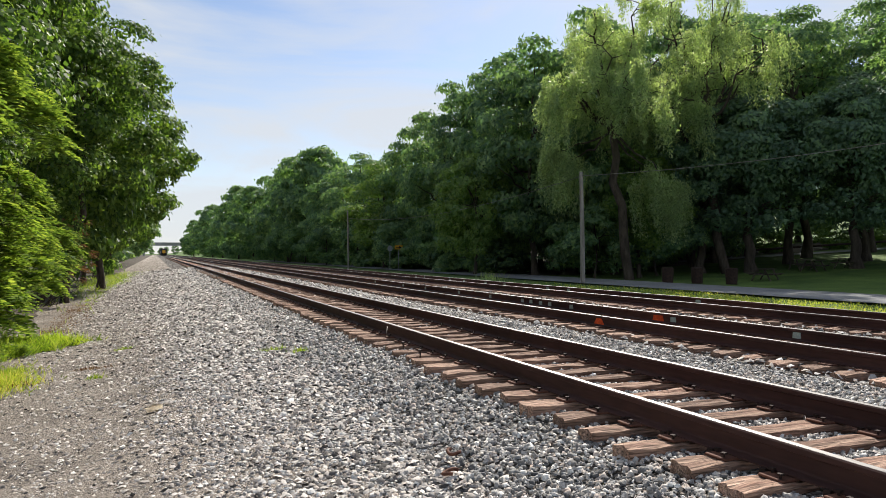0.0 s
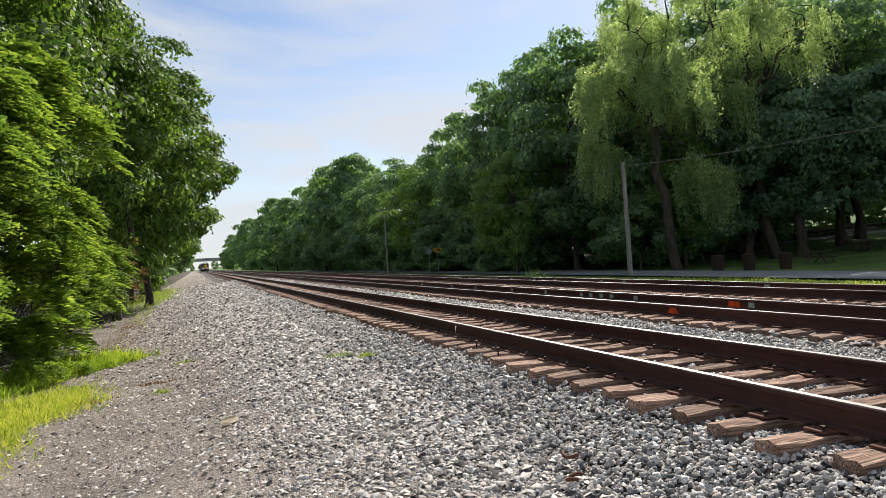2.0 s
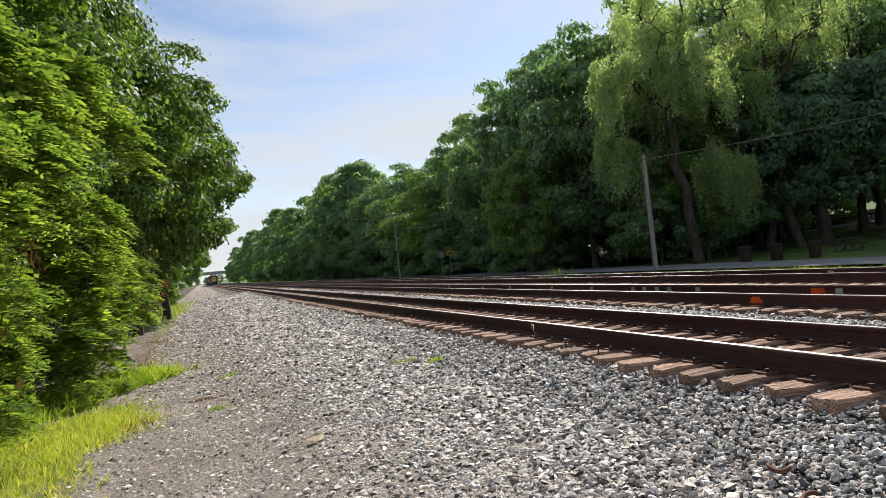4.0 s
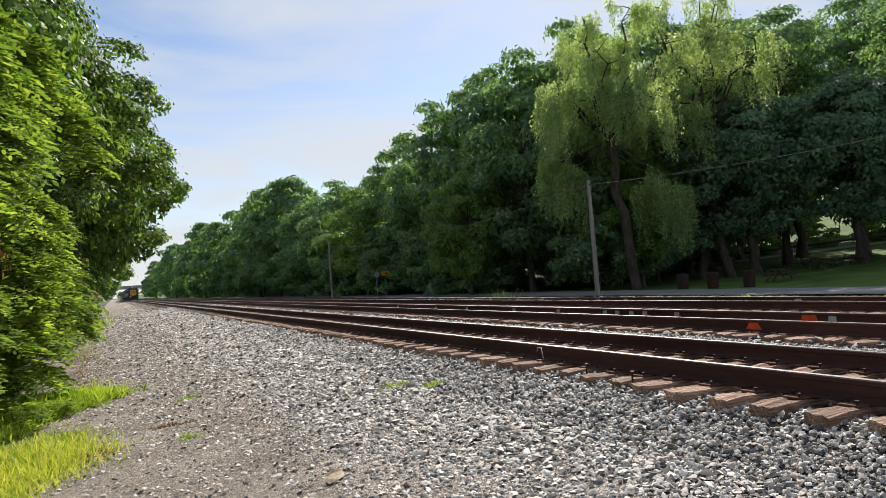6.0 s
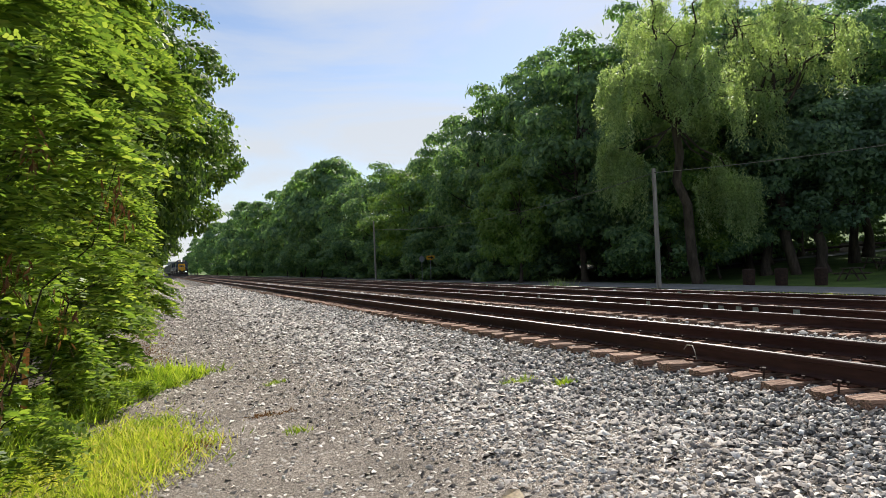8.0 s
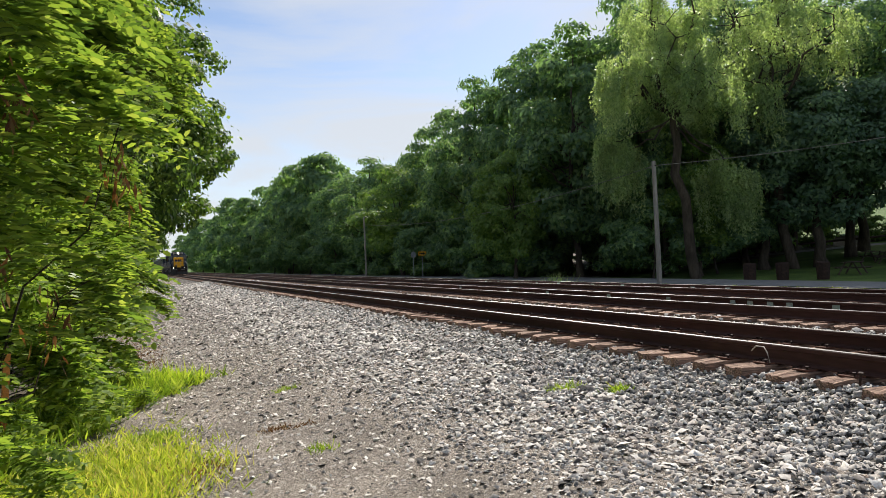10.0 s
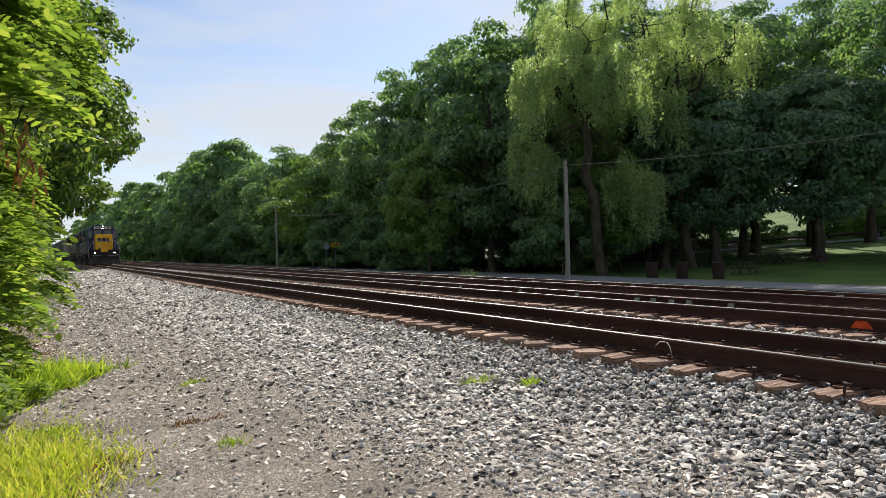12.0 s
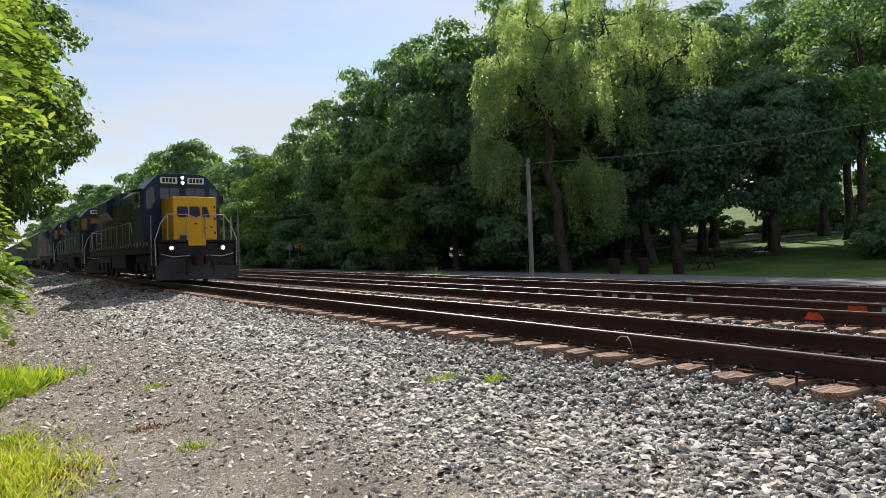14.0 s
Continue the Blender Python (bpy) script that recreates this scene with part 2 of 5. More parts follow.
def box(bm, x0, x1, y0, y1, z0, z1):
    m = Matrix.LocRotScale(((x0 + x1) / 2, (y0 + y1) / 2, (z0 + z1) / 2), None, (x1 - x0, y1 - y0, z1 - z0))
    return bmesh.ops.create_cube(bm, size=1, matrix=m)


def boxes(*dims):
    bm = bmesh.new()
    for d in dims:
        box(bm, *d)
    return bm


def prism(outline, a, b, axis="y"):
    """A closed outline of (u, v) drawn out from a to b along an axis."""
    bm = bmesh.new()
    def at(u, v, w):
        return {"y": (u, w, v), "x": (w, u, v), "z": (u, v, w)}[axis]
    lo = [bm.verts.new(at(u, v, a)) for u, v in outline]
    hi = [bm.verts.new(at(u, v, b)) for u, v in outline]
    k = len(outline)
    for i in range(k):
        bm.faces.new((lo[i], lo[(i + 1) % k], hi[(i + 1) % k], hi[i]))
    bm.faces.new(lo[::-1])
    bm.faces.new(hi)
    bmesh.ops.recalc_face_normals(bm, faces=bm.faces[:])
    return bm


def rod(bm, p, q, r, sides=8, r2=None):
    p, q = Vector(p), Vector(q)
    m = Matrix.Translation((p + q) / 2) @ (q - p).to_track_quat("Z", "Y").to_matrix().to_4x4()
    bmesh.ops.create_cone(bm, cap_ends=True, segments=sides, radius1=r, radius2=r if r2 is None else r2, depth=(q - p).length, matrix=m)


def rods(points, r, sides=6):
    bm = bmesh.new()
    for p, q in zip(points[:-1], points[1:]):
        rod(bm, p, q, r, sides)
    return bm


def tube(points, radii, sides=7):
    """Vertices and quads of a tapered limb along points."""
    pts = np.asarray(points, float)
    n = len(pts)
    tang = np.gradient(pts, axis=0)
    tang /= np.linalg.norm(tang, axis=1)[:, None] + 1e-9
    ref = np.where(np.abs(tang[:, 2:3]) < 0.9, np.array([[0, 0, 1.0]]), np.array([[1.0, 0, 0]]))
    u = np.cross(tang, ref)
    u /= np.linalg.norm(u, axis=1)[:, None] + 1e-9
    w = np.cross(tang, u)
    a = np.linspace(0, 2 * np.pi, sides, endpoint=False)
    ring = u[:, None] * np.cos(a)[None, :, None] + w[:, None] * np.sin(a)[None, :, None]
    v = (pts[:, None] + ring * np.asarray(radii)[:, None, None]).reshape(-1, 3)
    f = []
    for i in range(n - 1):
        for j in range(sides):
            k = (j + 1) % sides
            f.append((i * sides + j, i * sides + k, (i + 1) * sides + k, (i + 1) * sides + j))
    return v, np.array(f)


def merged(pieces):
    vs, fs, o = [], [], 0
    for v, f in pieces:
        vs.append(v)
        fs.append(np.asarray(f) + o)
        o += len(v)
    return np.concatenate(vs), np.concatenate(fs)


def unit(rng, n):
    d = rng.normal(size=(n, 3))
    return d / np.linalg.norm(d, axis=1)[:, None]


def blades(base, along, side, length, width, fold=0.12):
    """Leaf blades, one bent quad each: base, two sides and a tip."""
    n = len(base)
    normal = np.cross(along, side)
    L, W = np.broadcast_to(length, n)[:, None], np.broadcast_to(width, n)[:, None]
    mid = base + along * L * 0.45
    v = np.stack([base, mid + side * W * 0.5 + normal * W * fold, base + along * L, mid - side * W * 0.5 + normal * W * fold], axis=1).reshape(-1, 3)
    f = np.arange(4 * n).reshape(n, 4)
    return v, f


def ovals(base, along, side, length, width, fold=0.12):
    """Rounded leaflets, one six-sided face each."""
    n = len(base)
    normal = np.cross(along, side)
    L, W = np.broadcast_to(length, n)[:, None], np.broadcast_to(width, n)[:, None]
    def at(s, w, h):
        return base + along * L * s + side * W * w + normal * W * h
    v = np.stack([at(0, 0, 0), at(0.22, 0.42, fold), at(0.68, 0.47, fold), at(1.0, 0.06, 0), at(0.72, -0.46, fold), at(0.25, -0.42, fold)], axis=1).reshape(-1, 3)
    return v, np.arange(6 * n).reshape(n, 6)


def scattered_leaves(rng, at, out, size, ratio=0.55, droop=0.3, sides=4):
    n = len(at)
    along = unit(rng, n) + out * 0.7
    along[:, 2] -= droop
    along /= np.linalg.norm(along, axis=1)[:, None]
    side = np.cross(along, unit(rng, n) * 0.7 + np.array([0, 0, 1.0]))
    side /= np.linalg.norm(side, axis=1)[:, None] + 1e-9
    L = size * rng.uniform(0.6, 1.3, n)
    if sides == 3:
        L, W = L[:, None], (L * ratio)[:, None]
        v = np.stack([at + side * W * 0.5, at + along * L + side * W * 0.1, at - side * W * 0.5], axis=1).reshape(-1, 3)
        return v, np.arange(3 * n).reshape(n, 3)
    return blades(at, along, side, L, L * ratio)


def shell_leaves(rng, at, out, size, ratio, sides):
    """Leaves that lie like shingles over a bough, each turned outwards and hanging a little."""
    n = len(at)
    normal = out * 0.8 + 0.5 * unit(rng, n) + np.array([0, 0, 0.25])
    normal /= np.linalg.norm(normal, axis=1)[:, None]
    along = unit(rng, n) + out * 0.4 + np.array([0, 0, -0.25])
    along -= normal * (along * normal).sum(1)[:, None]
    along /= np.linalg.norm(along, axis=1)[:, None] + 1e-9
    side = np.cross(normal, along)
    L = size * rng.uniform(0.6, 1.35, n)
    if sides == 3:
        L, W = L[:, None], (L * ratio)[:, None]
        v = np.stack([at + side * W * 0.5, at + along * L + side * W * 0.1, at - side * W * 0.5], axis=1).reshape(-1, 3)
        return v, np.arange(3 * n).reshape(n, 3)
    return blades(at, along, side, L, L * ratio)


# ---------------------------------------------------------------- ground
PROFILE = [(-400, 0.5), (-60, -0.6), (-9, -0.86), (-6.6, -0.84), (-5.2, -0.80), (-4.4, -0.74), (-3.6, -0.63), (-2.6, -0.54), (-1.5, -0.45), (-0.95, -0.375), (-0.62, -0.305),
           (-0.4, -0.262), (10.6, -0.262), (11.1, -0.36), (12.2, -0.55), (14, -0.66), (31, -0.66), (36, -0.35), (46, 0.35), (60, 1.5), (75, 2.6), (84, 3.0), (110, 9.0), (170, 18.0), (400, 30.0)]


def ripple(x, y):
    return 0.022 * np.array([noise.noise(Vector((0.8 * a, 0.5 * b, 5.0))) for a, b in zip(np.ravel(x), np.ravel(y))]).reshape(np.shape(x))


def ground_z(x):
    return float(np.interp(x, [p[0] for p in PROFILE], [p[1] for p in PROFILE]))


def strip(name, xs, ys, mat, lift, label, wobble=0.0, rough=0.0, edge_noise=0.0, seed=1):
    """A sheet that follows the cross-section of the ground."""
    rng = np.random.default_rng(seed)
    X = np.repeat(np.asarray(xs, float)[None, :], len(ys), 0)
    Y = np.repeat(np.asarray(ys, float)[:, None], len(xs), 1)
    if edge_noise:
        for j in (0, -1):
            X[:, j] += edge_noise * np.array([noise.noise(Vector((0.35 * y, 3.1 * j, seed))) for y in ys])
    Z = np.interp(X, [p[0] for p in PROFILE], [p[1] for p in PROFILE]) + lift
    if wobble:
        Z += ripple(X, Y) * wobble
    if rough:
        Z += rng.uniform(-rough, rough, Z.shape)
    v = np.stack([X, Y, Z], -1).reshape(-1, 3)
    nx = len(xs)
    i = np.arange((len(ys) - 1) * (nx - 1))
    a = (i // (nx - 1)) * nx + i % (nx - 1)
    f = np.stack([a, a + 1, a + nx + 1, a + nx], -1)
    ob = link_mesh(name, v, f, mat, smooth=True)
    return tagged(ob, label, "ground", kind="structure")


far_y = [-80, -20, 0, 10, 20, 30, 45, 60, 80, 110, 150, 200, 300, 450, 700, 1100, 1800, 3000, 4800]
ground_x = [-4000, -1200] + [p[0] for p in PROFILE] + [1200, 4000]
strip("ground", ground_x, far_y, TURF, -0.06, "grassy ground with a gentle park slope")
bed_y = list(np.arange(-6, 40, 0.25)) + list(np.arange(40, 120, 2.0)) + [140, 180, 240, 340, 500, 700, 1000]
strip("ballast_bed", list(np.arange(-2.6, 12.4, 0.3)), bed_y, BALLAST, -0.02, "grey crushed-stone ballast under the railway tracks", 1.0, 0.012, 0.25, 3)
strip("gravel_path", [-7.4, -6.8, -6.2, -5.8, -5.4, -5.0, -4.7, -4.4, -4.0, -3.6, -3.2, -2.8, -2.4, -2.1], bed_y, PATH_GRAVEL, 0.006, "worn grey-brown gravel service path beside the tracks", 1.0, 0.003, 0.5, 5)
strip("shaded_soil", [-26, -18, -12, -10, -8.6, -7.6, -6.9], bed_y, SOIL, -0.006, "bare dark soil under the trackside trees", 1.0, 0.004, 0.6, 9)
road_y = [-60, -20, 0, 10, 20, 30, 45, 60, 80, 110, 150, 200]
rd = strip("road", [20.9, 22, 24, 26.3], road_y, ASPHALT, 0.03, "sun-bleached grey asphalt park road")
strip("woodland_floor", [27.5, 31, 36, 46, 60, 75], [56, 62, 70, 80, 110, 150, 200, 300], SOIL, -0.02, "dark woodland floor under the trees", 3.0, 0.02, 3.0, 12)

# ---------------------------------------------------------------- tracks
HEAD_W, RAIL_H = 0.074, 0.185
RAIL_OUTLINE = [(-0.076, -0.185), (0.076, -0.185), (0.076, -0.174), (0.02, -0.158), (0.009, -0.145), (0.009, -0.052), (0.036, -0.042), (0.037, -0.008), (0.030, 0.0),
                (-0.030, 0.0), (-0.037, -0.008), (-0.036, -0.042), (-0.009, -0.052), (-0.009, -0.145), (-0.02, -0.158), (-0.076, -0.174)]
TRACKS = [(0.0, 1), (4.2, 2), (8.4, 3)]
TIE_STEP, TIE_Y0 = 0.495, -4.0
rng_t = np.random.default_rng(21)


def tie_mesh(seed):
    rng = np.random.default_rng(seed)
    bm = bmesh.new()
    bmesh.ops.create_grid(bm, x_segments=14, y_segments=4, size=0.5)
    for v in bm.verts:
        v.co.x *= 2.59
        v.co.y *= 0.225
    top = bm.faces[:]
    ext = bmesh.ops.extrude_face_region(bm, geom=top)
    for v in [g for g in ext["geom"] if isinstance(g, bmesh.types.BMVert)]:
        v.co.z -= 0.17
    for v in bm.verts:
        end = abs(v.co.x) > 1.28
        v.co.x += rng.uniform(-0.035, 0.02) * (1 if v.co.x > 0 else -1) if end else 0
        v.co.y += rng.uniform(-0.016, 0.014)
        if v.co.z > -0.05:
            v.co.z += rng.uniform(-0.02, 0.004)
    bmesh.ops.recalc_face_normals(bm, faces=bm.faces[:])
    me = bpy.data.meshes.new("tie")
    bm.to_mesh(me)
    bm.free()
    me.materials.append(TIE_WOOD)
    return me


def data_of(name, bm, mat):
    me = bpy.data.meshes.new(name)
    bm.to_mesh(me)
    bm.free()
    me.materials.append(mat)
    return me


TIE_MESHES = [tie_mesh(s) for s in range(7)]
bm = boxes((-0.185, 0.185, -0.095, 0.095, -0.006, 0.012))
bmesh.ops.bevel(bm, geom=bm.edges[:], offset=0.004, segments=1, affect="EDGES")
PLATE_MESH = data_of("tie_plate", bm, IRON)
bm = bmesh.new()
rod(bm, (0, 0, -0.02), (0, 0, 0.03), 0.009, 6)
box(bm, -0.018, 0.018, -0.016, 0.016, 0.022, 0.036)
SPIKE_MESH = data_of("spike", bm, DARK_IRON)
bm = boxes((-0.085, 0.085, -0.018, 0.018, -0.045, 0.012), (-0.1, -0.07, -0.024, 0.024, -0.05, 0.022), (0.07, 0.1, -0.024, 0.024, -0.05, 0.022))
ANCHOR_MESH = data_of("rail_anchor", bm, DARK_IRON)

for x0, number in TRACKS:
    track = thing(f"railway_track_{number}", "railway track of rusty steel rails on weathered wooden ties", "railway track", kind="structure")
    for rx in (x0, x0 + 1.51):
        rail = part("rail", prism([(rx + u, v) for u, v in RAIL_OUTLINE], -30, 1000), RAIL_RUST, track, "rust-brown steel rail with a shiny worn head")
        part("rail_head_band", boxes((rx - 0.027, rx + 0.029, -30, 1000, -0.001, 0.0022)), RAIL_HEAD, rail, "polished running band on the rail head")
    near_to = 42 if number == 1 else 30
    y, far = TIE_Y0 + 0.17 * number, []
    while y < 260:
        turn, dx = rng_t.uniform(-1.2, 1.2), rng_t.uniform(-0.05, 0.05)
        m = pose(x0 + 0.755 + dx, y + rng_t.uniform(-0.03, 0.03), -0.195 + rng_t.uniform(-0.008, 0.004), 0, rng_t.uniform(-0.3, 0.3), turn)
        if y < near_to:
            tie = shared("tie", TIE_MESHES[rng_t.integers(7)], track, m)
            for px in (-0.755, 0.755):
                shared("tie_plate", PLATE_MESH, tie, pose(px - dx, 0, 0.004))
                if number == 1 and y < 22:
                    for sx, sy in ((-0.1, 0.06), (0.1, -0.06), (-0.15, -0.05)):
                        shared("spike", SPIKE_MESH, tie, pose(px - dx + sx, sy, 0.012, 0, 0, 8))
                if number < 3 and y < 26:
                    shared("rail_anchor", ANCHOR_MESH, tie, pose(px - dx, 0.14, 0.0))
        else:
            c = np.array([[sx * 1.295, sy * 0.112, z] for z in (0, -0.15) for sx, sy in ((-1, -1), (1, -1), (1, 1), (-1, 1))])
            c = c + np.array([x0 + 0.755 + dx, y, -0.197])
            far.append((c, np.array([(0, 1, 2, 3), (4, 7, 6, 5), (0, 4, 5, 1), (1, 5, 6, 2), (2, 6, 7, 3), (3, 7, 4, 0)])))
        y += TIE_STEP
    v, f = merged(far)
    tagged(link_mesh("distant_ties", v, f, TIE_WOOD, track), kind="stuff")

# paint marks on the rails
def paint_mark(x, y, w, mat, label, z0=-0.15, z1=-0.05, taper=0.12):
    bm = prism([(y - w / 2, z0), (y + w / 2, z0), (y + w / 2 * (1 - taper), z1), (y - w / 2 * (1 - taper), z1)], x - 0.024, x - 0.006, "x")
    bmesh.ops.bevel(bm, geom=bm.edges[:], offset=0.004, segments=1, affect="EDGES")
    tagged(part("paint_mark", bm, mat), label, "paint mark", "rail marks")


for y in (9.64, 16.25, 17.28, 17.75, 18.27, 18.75, 20.8, 23.2, 26.4, 29.0, 33.0):
    paint_mark(5.71, y, 0.16, MARK_GREY, "pale grey-green paint mark on a rusty rail web")
for y in (16.6, 23.13, 24.59, 28.14, 30.02, 32.41, 34.17, 37.8, 39.17):
    paint_mark(9.91, y, 0.2, MARK_GREY, "pale green paint mark on a rusty rail web")
paint_mark(4.2, 12.85, 0.34, MARK_ORANGE, "bright orange paint patch sprayed on a rail web", -0.17, -0.045, 0.55)
paint_mark(5.71, 13.0, 0.34, MARK_ORANGE, "bright orange paint patch on a rail web", -0.16, -0.045, 0.2)
paint_mark(5.71, 12.55, 0.16, MARK_GREY, "pale green paint mark beside an orange patch")


# ---------------------------------------------------------------- loose stones
CUBE = np.array([[-1, -1, -1], [1, -1, -1], [1, 1, -1], [-1, 1, -1], [-1, -1, 1], [1, -1, 1], [1, 1, 1], [-1, 1, 1]], float) * 0.5
CUBE_F = np.array([(4, 5, 6, 7), (0, 1, 5, 4), (1, 2, 6, 5), (2, 3, 7, 6), (3, 0, 4, 7)])
OCTA = np.array([[-1, 0, 0], [0, -1, 0], [1, 0, 0], [0, 1, 0], [0, 0, 1], [0, 0, -1]], float) * 0.62
OCTA_F = np.array([(0, 1, 4), (1, 2, 4), (2, 3, 4), (3, 0, 4)])


def stones(rng, x, y, size, sink, simple=False):
    """Angular crushed stones lying on the ground at x, y."""
    n = len(x)
    form, sides = (OCTA, OCTA_F) if simple else (CUBE, CUBE_F)
    v = np.repeat(form[None], n, 0)
    if not simple:
        v[:, 4:, :2] *= rng.uniform(0.5, 0.95, (n, 1, 2))
    v += rng.uniform(-0.22, 0.22, v.shape)
    v *= (size[:, None] * rng.uniform(0.65, 1.35, (n, 3)) * np.array([1.25, 0.9, 0.6]))[:, None, :]
    a, b, c = rng.uniform(0, 2 * np.pi, n), rng.normal(0, 0.33, n), rng.normal(0, 0.33, n)
    def rot(v, i, j, t):
        co, si = np.cos(t)[:, None], np.sin(t)[:, None]
        p, q = v[:, :, i].copy(), v[:, :, j].copy()
        v[:, :, i], v[:, :, j] = p * co - q * si, p * si + q * co
    rot(v, 1, 2, b)
    rot(v, 0, 2, c)
    rot(v, 0, 1, a)
    z = np.interp(x, [p[0] for p in PROFILE], [p[1] for p in PROFILE]) + size * (sink + rng.uniform(-0.35, 0.3, n)) + ripple(x, y)
    v += np.stack([x, y, z], -1)[:, None, :]
    return v.reshape(-1, 3), (sides[None] + len(form) * np.arange(n)[:, None, None]).reshape(-1, sides.shape[1])


rng_s = np.random.default_rng(5)
def clear_of_ties(x, y):
    """True where no tie top lies (stones fill the cribs between ties)."""
    ok = np.ones(len(x), bool)
    for x0, number in TRACKS:
        inside = (x > x0 - 0.5) & (x < x0 + 2.02)
        ph = np.mod(y - (TIE_Y0 + 0.17 * number) + TIE_STEP / 2, TIE_STEP) - TIE_STEP / 2
        ok &= ~(inside & (np.abs(ph) < 0.115))
        for rx in (x0, x0 + 1.51):
            ok &= np.abs(x - rx) > 0.1
    return ok


n = 165000
xs = -3.7 + 7.2 * rng_s.uniform(0, 1, n) ** 1.35
ys = 3.5 + 75 * rng_s.uniform(0, 1, n) ** 2.4
keep = clear_of_ties(xs, ys) & (rng_s.uniform(0, 1, n) < np.clip((xs + 3.9) / 0.9, 0.0, 1))
xs, ys = xs[keep], ys[keep]
size = (0.018 + 0.021 * rng_s.uniform(0, 1, len(xs)) ** 1.6) * np.interp(ys, [3, 8, 16, 36, 78], [0.9, 1.0, 1.35, 2.2, 4.0])
size *= np.interp(xs, [-3.6, -2.4, -1.0, -0.4], [0.75, 0.95, 1.1, 1.0])
near = ys < 15.0
v, f = stones(rng_s, xs[near], ys[near], size[near], 0.15)
tagged(link_mesh("ballast_stones", v, f, STONE), "loose grey crushed ballast stones beside the rails", "ballast", kind="stuff")
v, f = stones(rng_s, xs[~near], ys[~near], size[~near] * 1.1, 0.1, True)
tagged(link_mesh("ballast_stones", v, f, STONE), "loose grey crushed ballast stones further along the rails", "ballast", kind="stuff")
n = 17000
xs, ys = rng_s.uniform(3.6, 11.6, n), 5 + 60 * rng_s.uniform(0, 1, n) ** 1.8
keep = clear_of_ties(xs, ys)
xs, ys = xs[keep], ys[keep]
v, f = stones(rng_s, xs, ys, rng_s.uniform(0.04, 0.085, len(xs)), 0.2, True)
tagged(link_mesh("ballast_stones", v, f, STONE), "loose grey ballast stones between the farther tracks", "ballast", kind="stuff")
n = 95000
xs, ys = -6.2 + 4.6 * rng_s.uniform(0, 1, n) ** 0.8, 4.0 + 80 * rng_s.uniform(0, 1, n) ** 2.5
v, f = stones(rng_s, xs, ys, (0.015 + 0.032 * rng_s.uniform(0, 1, n) ** 2.4) * (1 + 0.5 * np.clip((xs + 4.4) / 2, 0, 1)) * np.interp(ys, [4, 12, 34, 84], [0.85, 1.05, 1.8, 3.0]), 0.12, True)
tagged(link_mesh("gravel_chips", v, f, CHIP), "small loose grey and brown gravel chips on the path", "gravel", kind="stuff")
n = 8000
xs, ys = rng_s.uniform(-2.6, 11.4, n), rng_s.uniform(-6.0, 4.6, n)
keep = clear_of_ties(xs, ys)
v, f = stones(rng_s, xs[keep], ys[keep], rng_s.uniform(0.04, 0.07, keep.sum()), 0.15, True)
tagged(link_mesh("ballast_stones", v, f, STONE), "loose grey ballast stones round the first ties", "ballast", kind="stuff")
# separate stones of the shoulder where the camera passes closest
shoulder = thing("ballast_shoulder", "heap of larger grey ballast stones along the tie ends", "ballast", kind="structure")
STONE_MESHES = []
for k in range(9):
    v, f = stones(rng_s, np.zeros(1), np.zeros(1), np.array([0.038]), 0)
    me = bpy.data.meshes.new("stone")
    me.from_pydata((v - v.mean(0)).tolist(), [], f.tolist() + [(0, 3, 2, 1)])
    me.materials.append(STONE)
    STONE_MESHES.append(me)
for k in range(290):
    x, y = rng_s.uniform(-2.2, -0.62), rng_s.uniform(3.2, 9.5)
    shared("stone", STONE_MESHES[k % 9], shoulder, pose(x, y, ground_z(x) + 0.02, *rng_s.uniform(-25, 25, 2), rng_s.uniform(0, 360)))


# ---------------------------------------------------------------- trees
def limb(rng, start, end, r0, r1, bend=0.12, steps=7):
    t = np.linspace(0, 1, steps)[:, None]
    p = np.asarray(start) * (1 - t) + np.asarray(end) * t
    length = np.linalg.norm(np.asarray(end) - np.asarray(start))
    p[1:-1] += rng.normal(0, bend * length / steps, (steps - 2, 3))
    return p, r0 * (1 - t[:, 0]) + r1 * t[:, 0]


